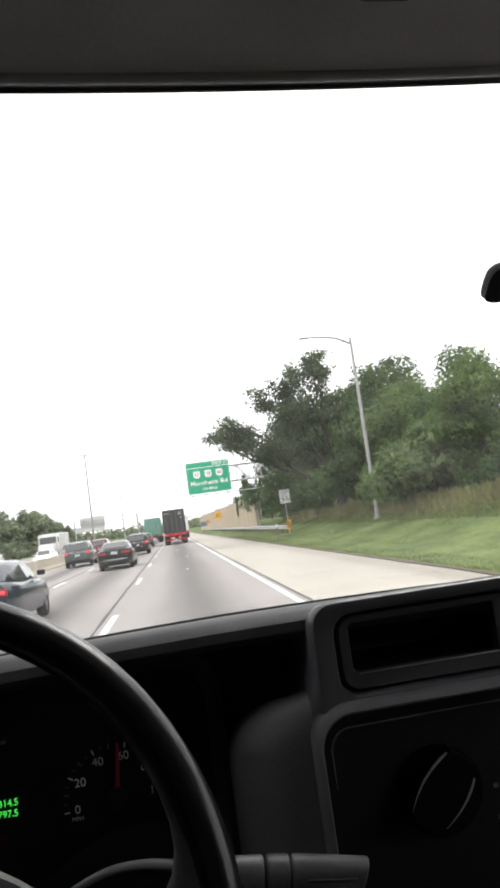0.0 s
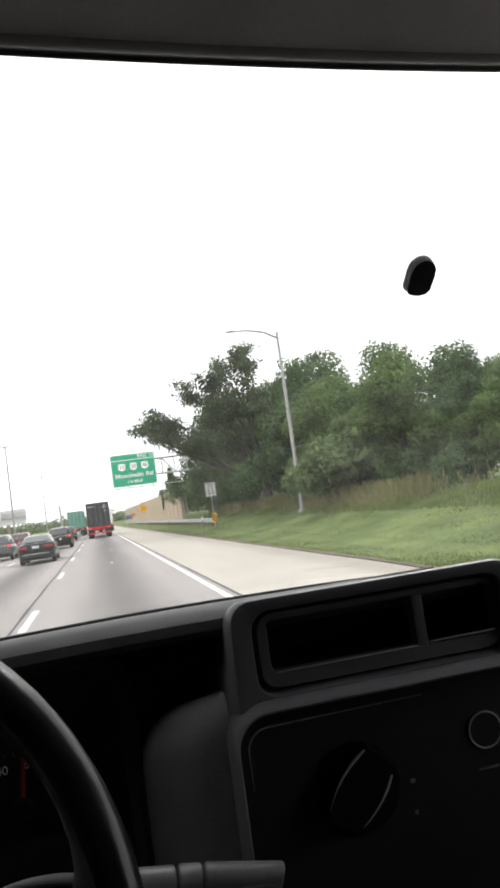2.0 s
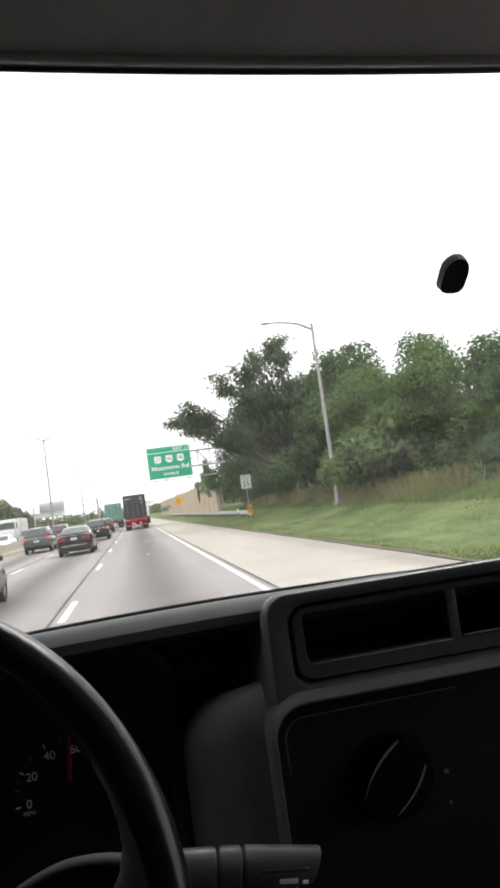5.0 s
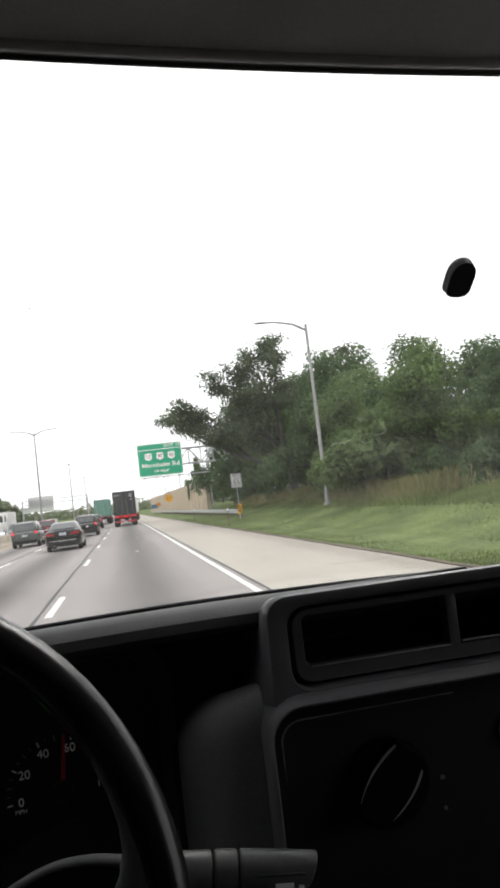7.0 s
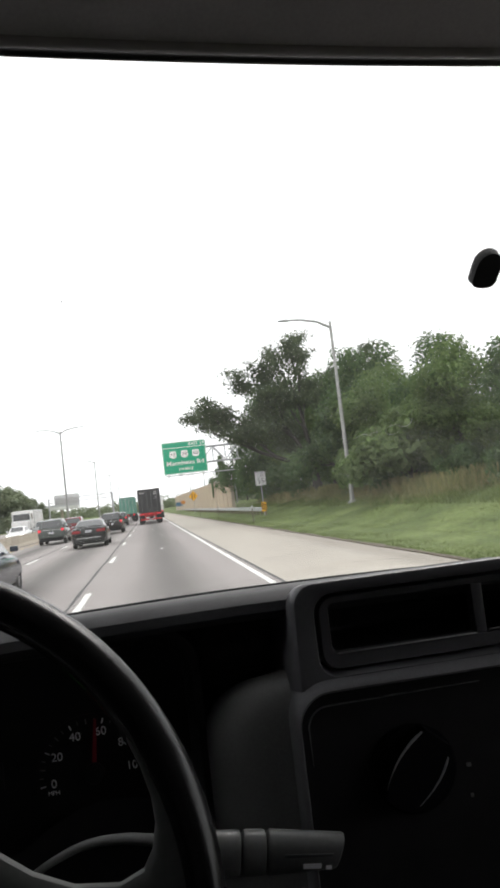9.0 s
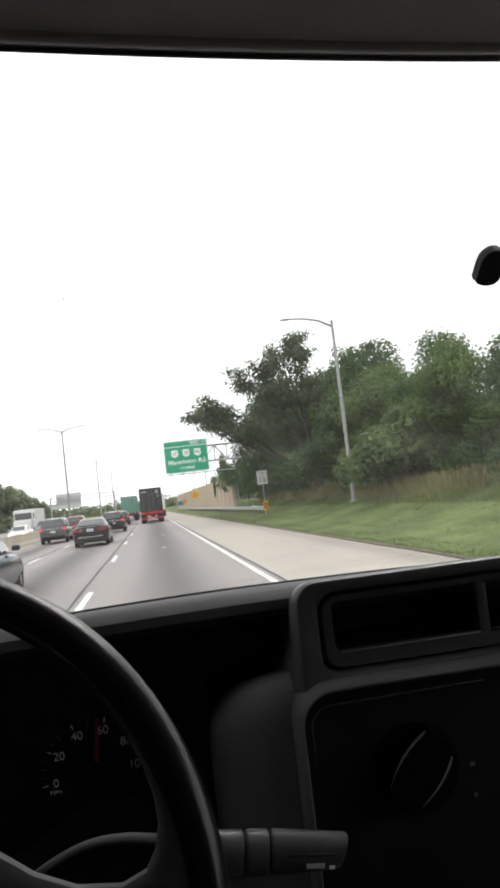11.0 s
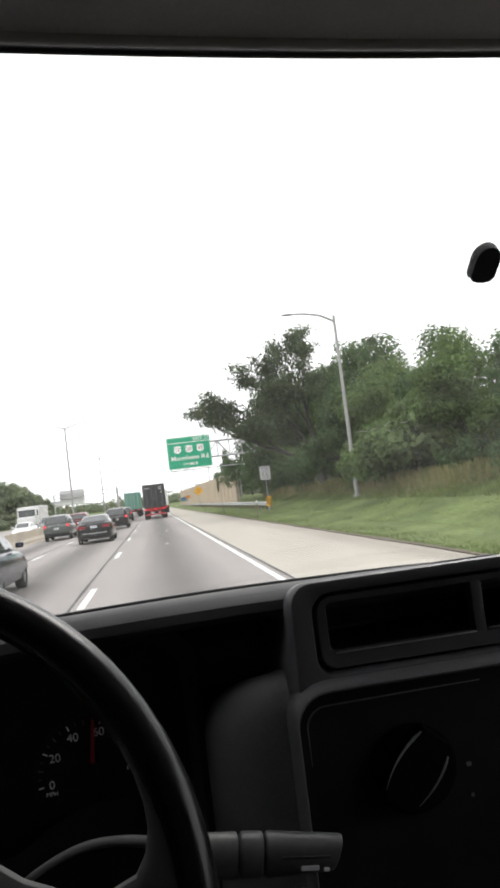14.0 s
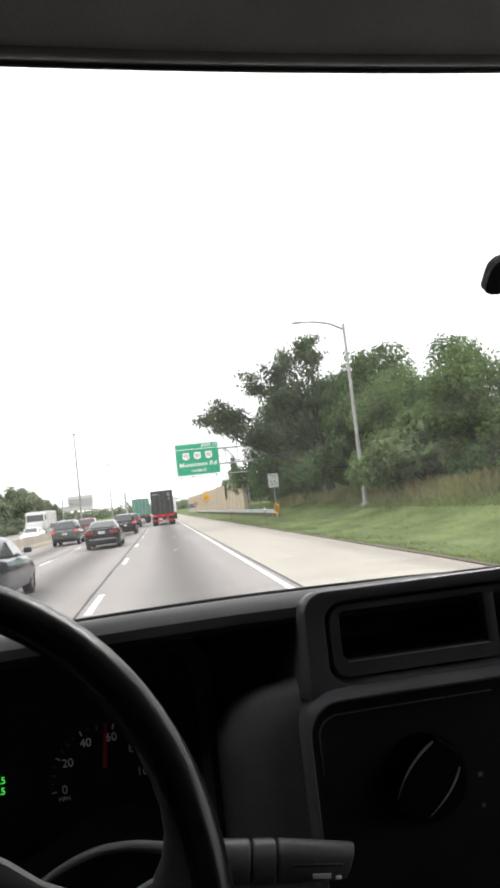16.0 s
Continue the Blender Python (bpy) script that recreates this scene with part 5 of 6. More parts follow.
def guardrail():
    g = thing("guardrail", (7.4, 80, 0), "galvanised steel guardrail on posts before the sound wall", "guardrail")
    prof = [(0.0, 0.0), (-0.05, 0.03), (-0.08, 0.07), (-0.05, 0.12), (0.0, 0.155), (-0.05, 0.19), (-0.08, 0.24), (-0.05, 0.28), (0.0, 0.31)]
    y = 56.0
    first_post = None
    while y < 180:
        bm = B()
        x = 8.6 - 7.4
        loft(bm, [[(x + a, y - 80, 0.45 + b) for a, b in prof] + [(x + a + 0.006, y - 80, 0.45 + b) for a, b in prof[::-1]], [(x + a, y - 76.01, 0.45 + b) for a, b in prof] + [(x + a + 0.006, y - 76.01, 0.45 + b) for a, b in prof[::-1]]])
        bmesh.ops.recalc_face_normals(bm, faces=bm.faces)
        part("rail", bm, STEEL, g)
        for dy in (0.1, 2.0):
            if first_post is None:
                bm = B()
                box(bm, 0.006, 0.16, -0.05, 0.05, -0.6, 0.76, 0.01)
                first_post = part("post", bm, TIMBER, g)
                first_post.matrix_basis = pose(8.6 - 7.4, y - 80 + dy, 0)
            else:
                same("post", first_post, g, pose(8.6 - 7.4, y - 80 + dy, 0))
        y += 4.0
    s = thing("object_marker", (8.55, 55.7, 0.1), "amber and black striped marker board at the rail end", "road sign")
    bm = B()
    loft(bm, [rrect(-0.20, 0.20, 0.35, 1.05, 0.03, 0.0), rrect(-0.20, 0.20, 0.35, 1.05, 0.03, -0.01)])
    part("board", bm, SIGN_YELLOW, s)
    for z in (0.42, 0.60, 0.78):
        bm = B()
        quad = [(-0.19, z + 0.26), (-0.19, z + 0.16), (0.19, z - 0.06), (0.19, z + 0.04)]
        loft(bm, [[(x, -0.012, q) for x, q in quad], [(x, -0.014, q) for x, q in quad]])
        bmesh.ops.recalc_face_normals(bm, faces=bm.faces)
        part("stripe", bm, SIGN_BLACK, s, smooth=False)
    bm = B()
    box(bm, -0.03, 0.03, 0.004, 0.05, -0.3, 0.9)
    part("post", bm, STEEL, s)


guardrail()


def delineators():
    t = thing("delineator_post", (6.3, 46, ground_height(6.3, 46)), "slim dark delineator post with a pale reflector", "marker post", "delineators")
    bm = B()
    box(bm, -0.03, 0.03, -0.02, 0.02, -0.2, 1.15, 0.008)
    part("post", bm, TIMBER, t)
    bm = B()
    box(bm, -0.035, 0.035, -0.03, -0.021, 0.95, 1.12, 0.004)
    part("reflector", bm, SIGN_WHITE, t)
    for y in (70, 95):
        copy_thing(t, pose(6.4, y, ground_height(6.4, y)))


delineators()


def sound_wall():
    w = tagged(new("wall_sound"), "tan concrete sound wall of tall cast panels", "wall", kind="structure")
    h, x = 4.3, 10.2
    bm = B()
    box(bm, -0.14, 0.14, -2.44, 2.44, 0.0, h, 0.02, 1)
    first = part("panel", bm, WALL_TAN, w)
    first.matrix_basis = pose(x, 92.5, 0)
    bm = B()
    box(bm, -0.20, 0.20, -0.06, 0.06, 0.0, h - 0.04)
    post = part("post", bm, CONCRETE, w, smooth=False)
    post.matrix_basis = pose(x, 90.0, 0)
    bm = B()
    box(bm, -0.20, 0.20, -2.49, 2.49, h + 0.002, h + 0.14, 0.02, 1)
    cap = part("coping", bm, CONCRETE, w)
    cap.matrix_basis = pose(x, 92.5, 0)
    bm = B()
    box(bm, -0.42, -0.21, -2.5, 2.5, -0.2, 0.62, 0.03, 1)
    plinth = part("plinth", bm, CONCRETE, w)
    plinth.matrix_basis = pose(x, 92.5, 0)
    for i in range(1, 34):
        rise = 0.012 * i
        dx = -0.02 * i
        same("panel", first, w, pose(x + dx, 92.5 + 5 * i, rise))
        same("post", post, w, pose(x + dx, 90 + 5 * i, rise))
        same("coping", cap, w, pose(x + dx, 92.5 + 5 * i, rise))
        same("plinth", plinth, w, pose(x + dx, 92.5 + 5 * i, 0))
    rng = np.random.default_rng(8)
    me = leaf_mesh("vine", [((0, 0, 0), (0.16, 0.7, 0.35)), ((-0.05, 0, -0.8), (0.14, 0.5, 0.8)), ((-0.05, 0.1, -1.7), (0.1, 0.22, 0.7))], 900, 0.16, LEAF_DARK, rng)
    v = new("vine", me)
    v.matrix_basis = pose(x - 0.34, 112, h + 0.2)
    tagged(v, "dark green vine hanging over the wall top", "vine")


sound_wall()


# Concrete lightened to a pale grey that carries the distance haze.
PALE_DECK = mat("haze_pale_bridge_concrete", (0.52, 0.52, 0.50), 0.85, spread=0.1, scale=0.4)


def far_structures():
    # sign bridge over the oncoming lanes, seen from behind
    g = thing("sign_bridge", (-17, 205, 0), "grey steel sign bridge over the oncoming lanes", "sign bridge")
    for x in (-9.0, 7.8):
        bm = B()
        tube(bm, [(x, 0, -0.2), (x, 0, 7.4)], 0.2, 10)
        part("post", bm, STEEL, g)
    for z in (6.2, 7.3):
        bm = B()
        tube(bm, [(-9, 0, z), (7.8, 0, z)], 0.09, 8)
        part("chord", bm, STEEL, g)
    for i in range(12):
        bm = B()
        tube(bm, [(-9 + 1.4 * i, 0, 6.2 if i % 2 else 7.3), (-7.6 + 1.4 * i, 0, 7.3 if i % 2 else 6.2)], 0.05, 6)
        part("brace", bm, STEEL, g)
    bm = B()
    box(bm, -7.5, -1.0, 0.2, 0.26, 5.6, 8.2, 0.02)
    part("sign_back", bm, SIGN_BACK, g, "bare back of a sign panel")
    # overpass far ahead on the oncoming side
    o = thing("overpass", (-70, 360, 0), "concrete overpass bridge with railings and a haze-pale deck", "bridge")
    bm = B()
    box(bm, -70, 38, -5, 5, 6.2, 7.6, 0.1)
    part("deck", bm, PALE_DECK, o)
    for y in (-5.1, 4.9):
        bm = B()
        box(bm, -70, 38, y, y + 0.2, 7.6, 8.6)
        part("parapet", bm, STEEL, o)
    for x in (-60, -30, 0, 30):
        bm = B()
        tube(bm, [(x, 0, -0.3), (x, 0, 6.3)], 0.7, 12)
        part("pier", bm, CONCRETE, o)


far_structures()


def far_boards():
    for name, label, x, y, w, z0, z1, m in (("work_sign", "small orange work sign far along the road", 8.4, 182, 0.5, 1.9, 2.7, mat("orange_sign_sheeting", (0.50, 0.20, 0.04), 0.5, spread=0.06)),
                                            ("service_sign", "small blue service board far along the road", 8.2, 200, 0.9, 1.4, 2.5, mat("blue_sign_sheeting", (0.07, 0.15, 0.24), 0.5, spread=0.06))):
        s = thing(name, (x, y, ground_height(x, y)), label, "road sign")
        bm = B()
        loft(bm, [rrect(-w, w, z0, z1, 0.08, 0.0), rrect(-w, w, z0, z1, 0.08, -0.02)])
        part("panel", bm, m, s)
        for px in (-w * 0.7, w * 0.7):
            bm = B()
            box(bm, px - 0.05, px + 0.05, 0.004, 0.10, -0.3, z1 - 0.1)
            part("post", bm, STEEL, s)


far_boards()


# ---- traffic, all held still ----
TYRE = mat("tyre_rubber", (0.018, 0.018, 0.019), 0.8, spread=0.15, scale=8)
ALLOY = mat("wheel_alloy", (0.35, 0.35, 0.36), 0.35, 0.8, spread=0.1)
CAR_GLASS = mat("dark_car_glass", (0.020, 0.023, 0.026), 0.05, spread=0.1, spec=1.0)
TAIL = mat("red_lamp_lens", (0.25, 0.013, 0.018), 0.2, spread=0.1)
TAIL_LIT = glow("lit_tail_lamp", (0.95, 0.04, 0.07), 0.85)
HEAD_LIT = glow("lit_headlamp", (1.0, 0.97, 0.9), 3.0)
PLATE = mat("pale_number_plate", (0.6, 0.6, 0.62), 0.5)
PLATE_INK = mat("plate_ink", (0.08, 0.09, 0.16), 0.6)
CHROME = mat("chrome_strip", (0.6, 0.6, 0.6), 0.15, 1.0, spread=0.05)


def paint(name, c, rough=0.16):
    return mat(name, c, rough, spread=0.06, scale=1.2, fine=0.03, coat=0.0, spec=0.35)


def add_wheels(t, spots, r, w):
    """Wheel > tyre, rim at each (x, y)."""
    tyre = rim = None
    for x, y in spots:
        e = new("wheel")
        e.parent = t
        e.location = (x, y, r)
        if tyre is None:
            bm = B()
            loops = []
            for dx, q in ((-w / 2, r * 0.66), (-w / 2, r * 0.93), (-w * 0.36, r), (w * 0.36, r), (w / 2, r * 0.93), (w / 2, r * 0.66)):
                loops.append([(dx, q * math.cos(k * math.tau / 28), q * math.sin(k * math.tau / 28)) for k in range(28)])
            loft(bm, loops, close_ends=False)
            bmesh.ops.recalc_face_normals(bm, faces=bm.faces)
            tyre = part("tyre", bm, TYRE, e)
            bm = B()
            tube(bm, [(-w * 0.40, 0, 0), (w * 0.40, 0, 0)], r * 0.67, 24)
            for k in range(5):
                a = k * math.tau / 5
                for s in (-1, 1):
                    box(bm, s * w * 0.40 - 0.012, s * w * 0.40 + 0.012, r * 0.30 * math.cos(a) - 0.05, r * 0.30 * math.cos(a) + 0.05, r * 0.30 * math.sin(a) - 0.05, r * 0.30 * math.sin(a) + 0.05)
            rim = part("rim", bm, ALLOY, e)
        else:
            same("tyre", tyre, e, Matrix())
            same("rim", rim, e, Matrix())


def make_car(label, colour, at, turn=0, style="sedan", lit=True, category="car", group="traffic ahead", name="car", oncoming=False):
    """Body along local y, nose at +y."""
    t = thing(name, at, label, category, group)
    t.rotation_euler = (0, 0, radians(turn))
    if style == "sedan":
        W = 1.84
        low = [(-2.42, 0.70, 0.42, 0.92), (-2.38, 0.82, 0.30, 1.03), (-2.15, 0.90, 0.22, 1.06), (-1.3, 0.92, 0.20, 1.00), (0.0, 0.92, 0.20, 0.97), (1.0, 0.92, 0.20, 0.95), (1.7, 0.90, 0.21, 0.86), (2.25, 0.84, 0.24, 0.76), (2.42, 0.66, 0.34, 0.62)]
        top = [(-1.95, 0.72, 0.70, 1.05, 1.07), (-1.15, 0.80, 0.60, 1.01, 1.38), (-0.6, 0.82, 0.60, 0.99, 1.44), (0.1, 0.82, 0.60, 0.98, 1.445), (0.55, 0.81, 0.60, 0.97, 1.40), (1.45, 0.76, 0.70, 0.93, 0.95)]
        axles, wr = (-1.42, 1.42), 0.335
    else:
        W = 1.88
        low = [(-2.33, 0.76, 0.44, 0.98), (-2.28, 0.87, 0.34, 1.06), (-1.9, 0.93, 0.28, 1.08), (-1.0, 0.94, 0.26, 1.06), (0.0, 0.94, 0.26, 1.05), (1.0, 0.93, 0.26, 1.03), (1.7, 0.91, 0.28, 0.98), (2.2, 0.85, 0.32, 0.90), (2.35, 0.68, 0.42, 0.74)]
        top = [(-2.22, 0.80, 0.76, 1.06, 1.10), (-1.88, 0.82, 0.66, 1.07, 1.62), (-1.4, 0.83, 0.66, 1.06, 1.70), (0.1, 0.83, 0.66, 1.05, 1.72), (0.5, 0.82, 0.66, 1.04, 1.66), (1.25, 0.78, 0.74, 1.02, 1.04)]
        axles, wr = (-1.38, 1.38), 0.36
    bm = B()
    loops = []
    for y, w, zl, zt in low:
        m = (zl + zt) / 2
        half = [(w * 0.80, zl), (w * 0.96, zl + 0.08), (w, m - 0.06), (w, m + 0.06), (w * 0.975, zt - 0.10), (w * 0.90, zt - 0.02), (w * 0.70, zt)]
        loops.append([(x, y, z) for x, z in half] + [(-x, y, z) for x, z in half[::-1]])
    loft(bm, loops)
    bmesh.ops.recalc_face_normals(bm, faces=bm.faces)
    body = part("body", bm, colour, t, angle=50)
    bm = B()
    loops = []
    for y, wb, wr_, zb, zt in top:
        k = max(zt - zb, 0.02)
        half = [(wb, zb - 0.08), (wb, zb), (wb + (wr_ - wb) * 0.8, zb + k * 0.82), (wr_ * 0.9, zb + k * 0.97), (wr_ * 0.5, zt)]
        loops.append([(x, y, z) for x, z in half] + [(-x, y, z) for x, z in half[::-1]])
    loft(bm, loops)
    bmesh.ops.recalc_face_normals(bm, faces=bm.faces)
    part("cabin", bm, colour, t, angle=45)

    def pane(name, quad, out=0.007):
        p = [Vector(q) for q in quad]
        nr = (p[1] - p[0]).cross(p[3] - p[0]).normalized()
        bm = B()
        loft(bm, [[tuple(q) for q in p], [tuple(q + nr * out) for q in p]])
        bmesh.ops.recalc_face_normals(bm, faces=bm.faces)
        part(name, bm, CAR_GLASS, t, smooth=False)

    def lerp_sec(i, j, s, f):
        a, b = top[i], top[j]
        return [a[k] + (b[k] - a[k]) * s for k in range(5)]

    def on_side(sec, f):
        y, wb, wr_, zb, zt = sec
        k = max(zt - zb, 0.02)
        return (wb + (wr_ - wb) * 0.8 * f / 0.82, y, zb + k * f)

    # rear and front panes follow the slope between the first and last pairs of sections
    for (i, j), nm in (((0, 1), "rear_window"), ((5, 4), "windscreen")):
        lo, hi = lerp_sec(i, j, 0.10, 0), lerp_sec(i, j, 0.93, 0)
        xl, xh = lo[2] * 0.86, hi[2] * 0.86
        zl, zh = lo[3] + max(lo[4] - lo[3], 0.02), hi[3] + max(hi[4] - hi[3], 0.02) * 0.985
        out = 0.02
        s = -1 if i == 0 else 1
        pane(nm, [(-xl, lo[0] + s * out, zl + 0.006), (xl, lo[0] + s * out, zl + 0.006), (xh, hi[0] + s * out, zh + 0.006), (-xh, hi[0] + s * out, zh + 0.006)][::(1 if i == 0 else -1)], 0.006)
    for side in (-1, 1):
        for (i0, s0), (i1, s1) in (((0, 0.62), (2, 0.35)), ((2, 0.45), (4, 0.30))):
            a, b = lerp_sec(i0, i0 + 1, s0, 0), lerp_sec(i1, i1 + 1, s1, 0)
            q = [on_side(a, 0.06), on_side(b, 0.06), on_side(b, 0.76), on_side(a, 0.70)]
            q = [(side * (x + 0.012), y, z) for x, y, z in q]
            pane("side_window", q if side > 0 else q[::-1], 0.006)
        bm = B()
        yb = top[4][0] + 0.32
        box(bm, side * 0.93 - 0.09, side * 0.93 + 0.09, yb - 0.06, yb + 0.08, top[4][3] + 0.02, top[4][3] + 0.15, 0.03)
        part("wing_mirror", bm, colour, t)
    rear = low[0][0]
    zt = 0.86 if style == "sedan" else 0.96
    for side in (-1, 1):
        bm = B()
        if style == "sedan":
            box(bm, side * 0.62 - 0.21, side * 0.62 + 0.21, rear - 0.008, rear + 0.16, zt - 0.07, zt + 0.07, 0.03)
        else:
            box(bm, side * 0.76 - 0.10, side * 0.76 + 0.10, rear - 0.005, rear + 0.30, zt - 0.08, zt + 0.12, 0.03)
        lamp = part("tail_lamp", bm, TAIL, t, "red tail lamp")
        if lit:
            bm = B()
            if style == "sedan":
                box(bm, side * 0.66 - 0.14, side * 0.66 + 0.14, rear - 0.014, rear + 0.06, zt - 0.035, zt + 0.035, 0.01, 1)
            else:
                box(bm, side * 0.76 - 0.085, side * 0.76 + 0.085, rear - 0.012, rear + 0.06, zt - 0.06, zt + 0.09, 0.01, 1)
            part("lit_core", bm, TAIL_LIT, lamp)
        bm = B()
        box(bm, side * 0.60 - 0.17, side * 0.60 + 0.17, low[-2][0] + 0.0, low[-2][0] + 0.10, 0.58, 0.72, 0.03)
        part("headlamp", bm, HEAD_LIT if oncoming else CHROME, t)
    bm = B()
    box(bm, -0.78, 0.78, rear - 0.03, rear + 0.2, 0.30, 0.50, 0.05)
    part("bumper", bm, BLACK if style != "sedan" else colour, t)
    bm = B()
    box(bm, -0.70, 0.70, rear - 0.02, rear + 0.1, 0.25, 0.315, 0.02)
    part("diffuser", bm, BLACK, t)
    bm = B()
    box(bm, -0.16, 0.16, rear - 0.022, rear - 0.004, 0.80 if style == "sedan" else 0.74, 0.92 if style == "sedan" else 0.86, 0.006)
    p = part("number_plate", bm, PLATE, t)
    bm = B()
    zz = 0.845 if style == "sedan" else 0.785
    box(bm, -0.12, 0.12, rear - 0.026, rear - 0.023, zz, zz + 0.035)
    part("plate_bar", bm, PLATE_INK, p)
    bm = B()
    zs = 0.51 if style == "sedan" else zt + 0.02
    box(bm, -0.62, 0.62, rear - 0.036, rear + 0.02, zs, zs + 0.03, 0.006)
    part("rear_strip", bm, CHROME, t, "bright strip along the bumper" if style == "sedan" else "bright strip across the tailgate")
    add_wheels(t, [(s * (W / 2 - 0.13), y) for y in axles for s in (-1, 1)], wr, 0.22)
    return t


def make_truck(label, box_col, frame_col, at, length=12.2, lamps=TAIL_LIT, group="traffic ahead", rods=True, turn=0, height=2.6, name="container_truck", deck=1.25, rod_col=None):
    """Box or container on a wheeled frame, tail at local y = 0, nose ahead, with a cab in front."""
    t = thing(name, at, label, "truck", group)
    t.rotation_euler = (0, 0, radians(turn))
    w = 1.22
    bm = B()
    box(bm, -w, w, 0.0, length, deck, deck + height, 0.03, 1)
    body = part("container", bm, box_col, t, angle=30)
    n = 26
    bm = B()
    for s in (-1, 1):
        for k in range(n):
            y = 0.3 + (length - 0.6) * k / n
            box(bm, s * (w + 0.012) - 0.012, s * (w + 0.012) + 0.012, y, y + (length - 0.6) / n * 0.5, deck + 0.15, deck + height - 0.15)
    part("corrugation", bm, box_col, body, smooth=False)
    for side in (-1, 1):
        bm = B()
        box(bm, side * 0.60 - 0.575, side * 0.60 + 0.575, -0.028, -0.004, deck + 0.10, deck + height - 0.10, 0.008, 1)
        if rods:
            for k in range(4):
                z = deck + 0.35 + k * (height - 0.5) / 4
                box(bm, side * 0.60 - 0.5, side * 0.60 + 0.5, -0.042, -0.029, z, z + (height - 0.5) / 8, 0.005, 1)
        dr = part("door", bm, box_col, t)
        if rods:
            for x in (0.25, 0.85):
                bm = B()
                tube(bm, [(side * x, -0.06, deck + 0.12), (side * x, -0.06, deck + height - 0.12)], 0.02, 8)
                part("lock_rod", bm, rod_col or STEEL, dr)
    bm = B()
    for (x0, x1, z0, z1) in ((-w, w, deck, deck + 0.10), (-w, w, deck + height - 0.10, deck + height), (-w, -w + 0.07, deck + 0.1, deck + height - 0.1), (w - 0.07, w, deck + 0.1, deck + height - 0.1)):
        box(bm, x0, x1, -0.05, -0.002, z0, z1, 0.008, 1)
    part("end_frame", bm, box_col, t)
    bm = B()
    for s in (-1, 1):
        box(bm, s * 0.45 - 0.07, s * 0.45 + 0.07, 0.05, length, deck - 0.32, deck - 0.02)
    box(bm, -w, w, -0.06, 0.12, deck - 0.24, deck - 0.06, 0.02, 1)
    box(bm, -1.15, 1.15, -0.06, 0.06, 0.45, 0.60, 0.02, 1)
    for s in (-1, 1):
        box(bm, s * 0.55 - 0.06, s * 0.55 + 0.06, -0.05, 0.05, 0.60, deck - 0.30)
    part("frame", bm, frame_col, t, smooth=False)
    for x in (-1.02, -0.82, -0.1, 0.1, 0.82, 1.02):
        bm = B()
        box(bm, x - 0.07, x + 0.07, -0.085, -0.061, deck - 0.22, deck - 0.10, 0.015, 1)
        part("tail_lamp", bm, lamps, t)
    bm = B()
    box(bm, -0.18, 0.18, -0.075, -0.061, 0.47, 0.58)
    p = part("number_plate", bm, PLATE, t)
    bm = B()
    box(bm, -0.13, 0.13, -0.079, -0.076, 0.505, 0.545)
    part("plate_bar", bm, PLATE_INK, p)
    for s in (-1, 1):
        bm = B()
        box(bm, s * 0.88 - 0.30, s * 0.88 + 0.30, 0.45, 0.47, 0.18, 0.92)
        part("mud_flap", bm, RUBBER, t)
    spots = [(s * x, y) for y in (1.1, 2.4, length - 1.0, length + 3.6) for s in (-1, 1) for x in (0.98,)]
    add_wheels(t, spots, 0.50, 0.56)
    bm = B()
    box(bm, -1.15, 1.15, length + 0.7, length + 2.9, 0.75, 3.2, 0.12)
    box(bm, -1.0, 1.0, length + 2.9, length + 4.5, 0.65, 1.9, 0.15)
    part("cab", bm, frame_col, t)
    bm = B()
    for s in (-1, 1):
        box(bm, s * 1.157 - 0.006, s * 1.157 + 0.006, length + 1.6, length + 2.6, 2.1, 2.8, 0.004, 1)
    box(bm, -1.0, 1.0, length + 2.896, length + 2.91, 2.05, 2.85, 0.004, 1)
    part("cab_window", bm, CAR_GLASS, t)
    return t


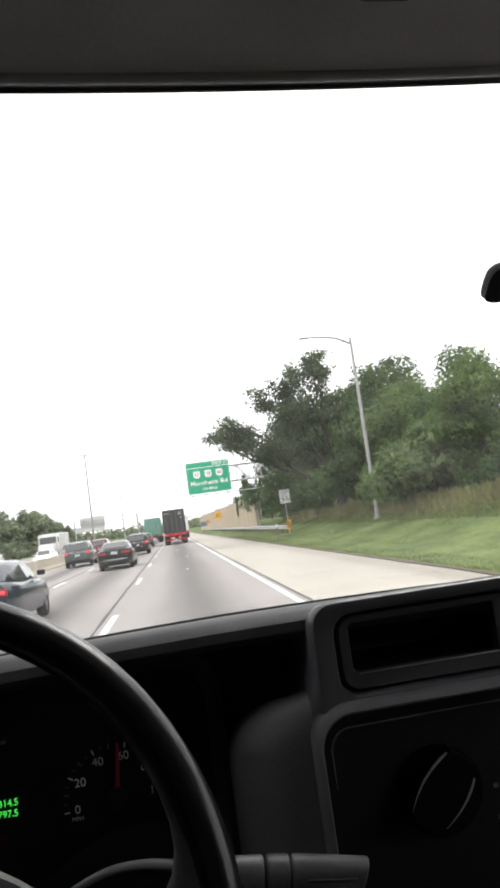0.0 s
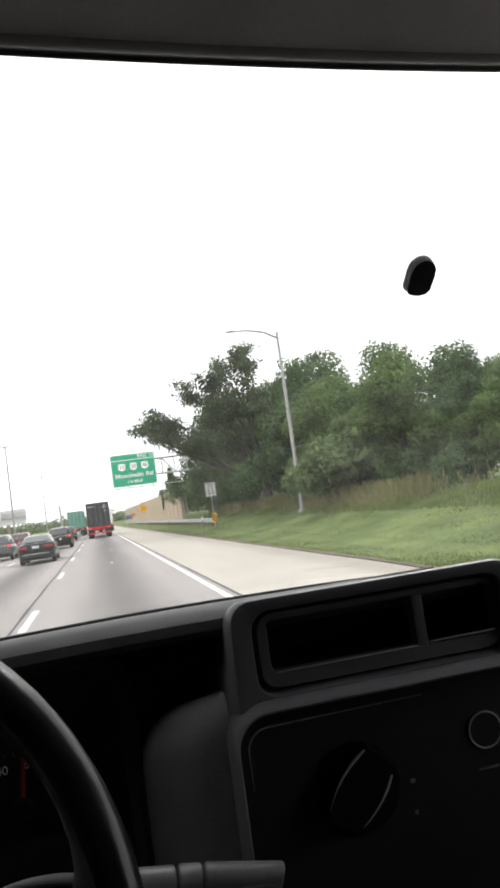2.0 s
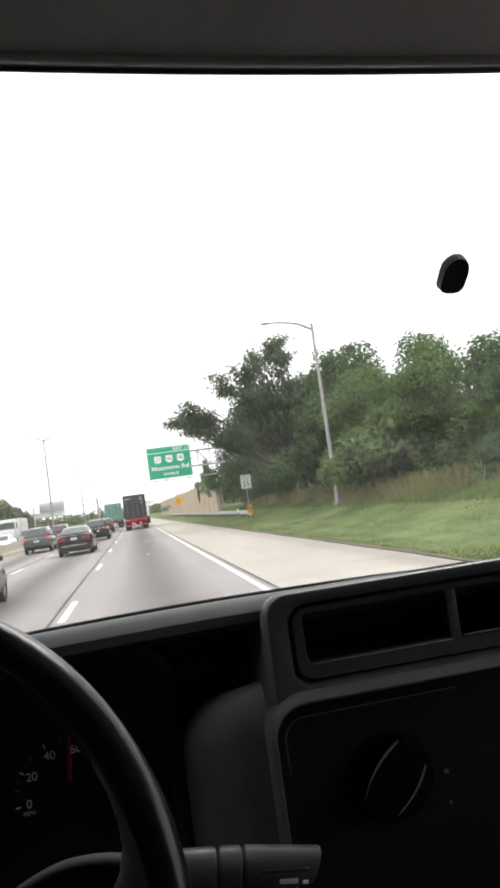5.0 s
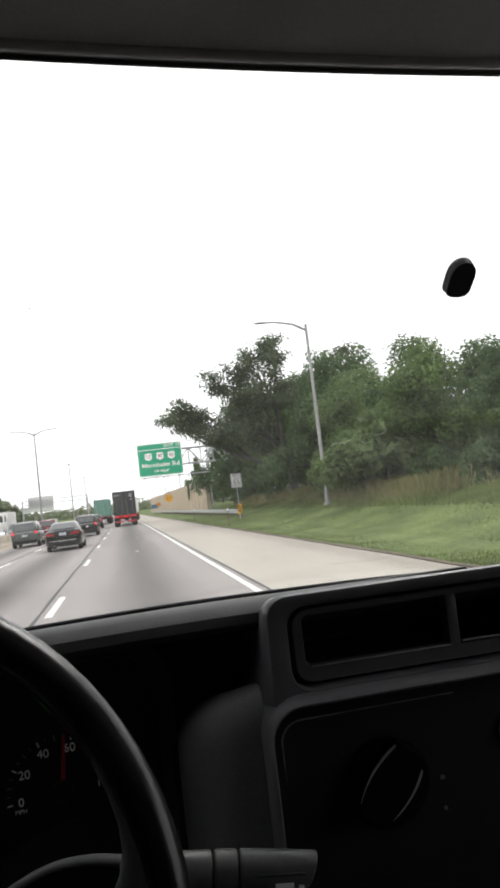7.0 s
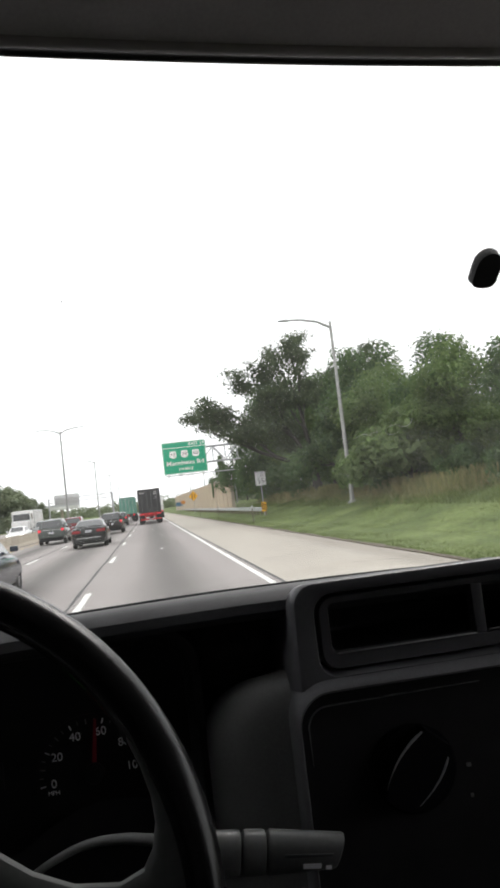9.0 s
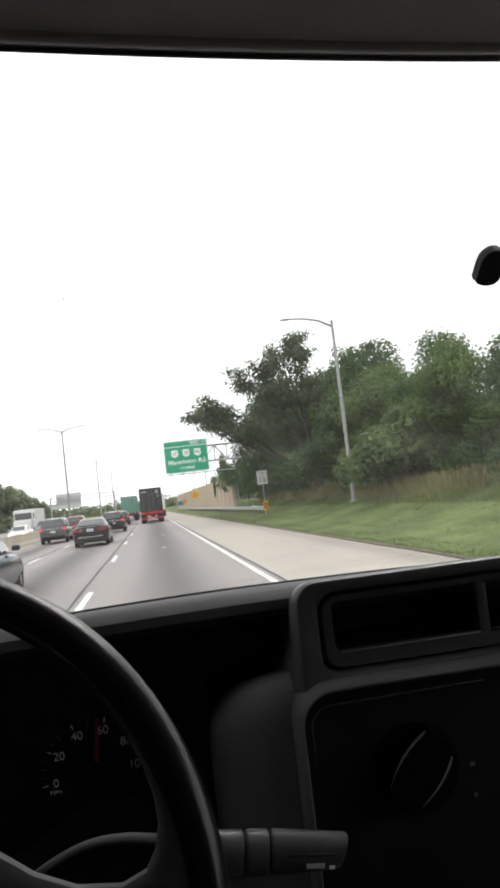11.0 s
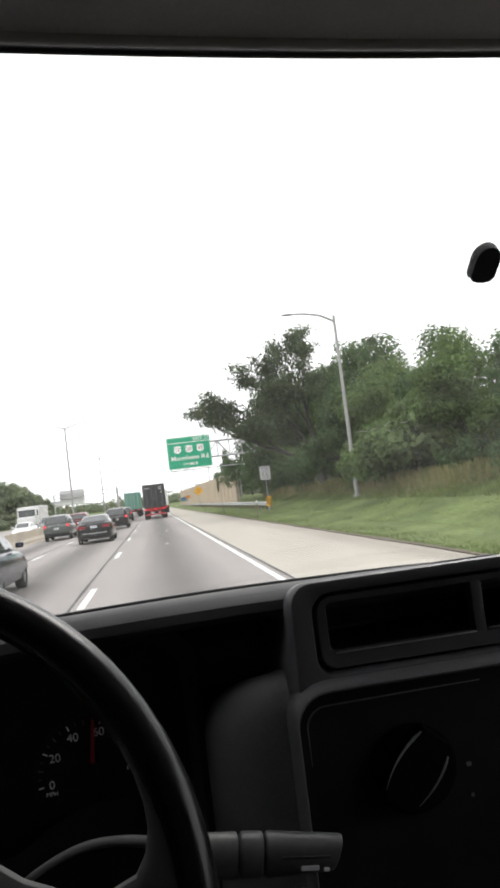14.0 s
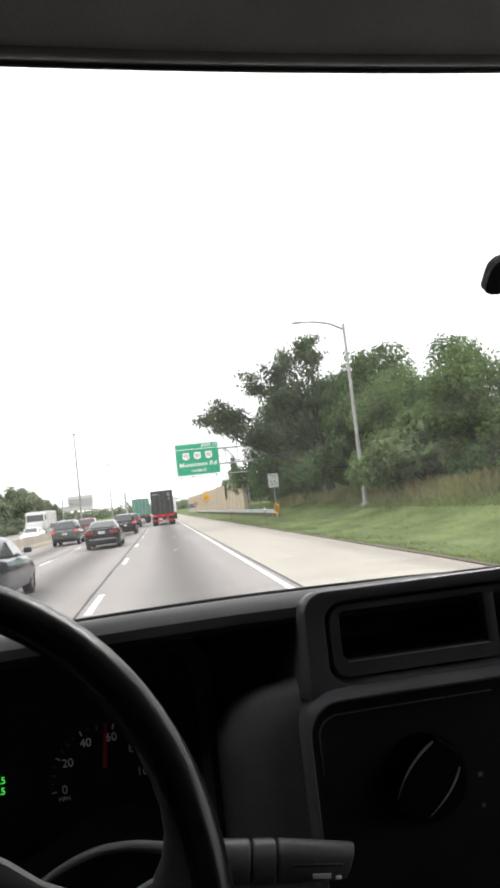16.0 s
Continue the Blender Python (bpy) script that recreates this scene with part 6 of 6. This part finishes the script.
def traffic():
    black, grey, red = paint("black_car_paint", (0.008, 0.008, 0.009), 0.14), paint("grey_car_paint", (0.075, 0.085, 0.08)), paint("red_car_paint", (0.15, 0.010, 0.016))
    blue, white, dark = paint("blue_car_paint", (0.006, 0.012, 0.026), 0.14), paint("white_car_paint", (0.72, 0.72, 0.72)), paint("dark_suv_paint", (0.022, 0.018, 0.018))
    silver = paint("silver_car_paint", (0.22, 0.23, 0.23))
    make_car("black saloon car with red tail lamps in the middle lane", black, (-3.15, 41.5, 0), lit=False)
    make_car("dark sport utility car following in the middle lane", dark, (-3.05, 63, 0), style="suv")
    make_car("grey sport utility car in the lane beside the barrier", grey, (-6.6, 54, 0), style="suv")
    make_car("red hatchback car in the lane beside the barrier", red, (-6.9, 72, 0), style="suv")
    make_car("dark blue saloon car passing in the middle lane", blue, (-4.15, 17.4, 0))
    make_car("dark grey saloon car in the lane beside the barrier", grey, (-6.75, 25.4, 0), lit=False)
    make_car("dark car far ahead in the middle lane", grey, (-3.5, 92, 0), style="suv")
    make_car("red car far ahead beside the barrier", red, (-6.8, 118, 0))
    box_black = mat("black_container_steel", (0.030, 0.030, 0.033), 0.55, spread=0.2, scale=1.5, fine=0.1, fine_scale=20)
    box_green = mat("green_container_steel", (0.10, 0.24, 0.19), 0.55, spread=0.2, scale=1.5, fine=0.1, fine_scale=20)
    box_white = mat("white_trailer_panel", (0.66, 0.66, 0.65), 0.5, spread=0.08, scale=1.0)
    frame_red = mat("red_chassis_paint", (0.42, 0.018, 0.024), 0.5, spread=0.15)
    frame_dark = mat("black_chassis_paint", (0.03, 0.03, 0.03), 0.6, spread=0.15)
    k = make_truck("black shipping container on a red wheeled chassis with lit lamps", box_black, frame_red, (0.15, 84, 0), rod_col=mat("dull_grey_rod", (0.11, 0.11, 0.11), 0.5, spread=0.15))
    ink = mat("faded_white_print", (0.48, 0.48, 0.48), 0.6)
    for x, z, w in ((-0.75, 3.45, 0.30), (0.72, 3.5, 0.16), (0.72, 3.3, 0.2), (0.78, 2.9, 0.1)):
        bm = B()
        box(bm, x - w, x + w, -0.05, -0.044, z - 0.04, z + 0.04)
        part("print_bar", bm, ink, k, smooth=False)
    make_truck("green shipping container truck in the middle lane", box_green, frame_dark, (-3.2, 118, 0))
    make_truck("white box trailer truck far ahead in the lane", box_white, frame_dark, (1.3, 128, 0), rods=False, name="box_truck")
    make_truck("white box truck coming the other way", box_white, box_white, (-15.5, 105, 0), length=7.0, rods=False, turn=180, group="oncoming traffic", name="box_truck", height=2.3, deck=1.0)
    for x, y, c, st in ((-12.4, 74, white, "sedan"), (-12.6, 92, silver, "suv"), (-15.8, 66, white, "suv"), (-12.4, 128, white, "sedan"), (-15.6, 140, dark, "suv")):
        make_car({id(white): "white", id(silver): "silver", id(dark): "dark"}[id(c)] + " car with lit headlamps coming the other way", c, (x, y, -0.01), 180, st, False, oncoming=True, group="oncoming traffic")


traffic()


def van_underbody():
    """What carries the cab: a plain chassis on four wheels."""
    v = thing("van_chassis", (0.23, 0.0, 0.0), "dark plain van chassis on black tyres under the cab", "chassis")
    bm = B()
    box(bm, -0.90, 0.90, -0.99, 2.10, 0.30, 0.555, 0.03)
    part("frame", bm, BLACK, v)
    bm = B()
    loft(bm, [[(-0.93, y, 0.56), (0.93, y, 0.56), (0.93, y, z), (0.80, y, z + 0.03), (-0.80, y, z + 0.03), (-0.93, y, z)] for y, z in ((1.36, 1.12), (1.70, 1.08), (2.05, 0.98), (2.15, 0.86))])
    bmesh.ops.recalc_face_normals(bm, faces=bm.faces)
    part("bonnet", bm, paint("grey_van_paint", (0.12, 0.12, 0.125)), v, "grey sloping bonnet")
    add_wheels(v, [(s * 0.82, y) for y in (-0.55, 1.55) for s in (-1, 1)], 0.37, 0.22)


van_underbody()
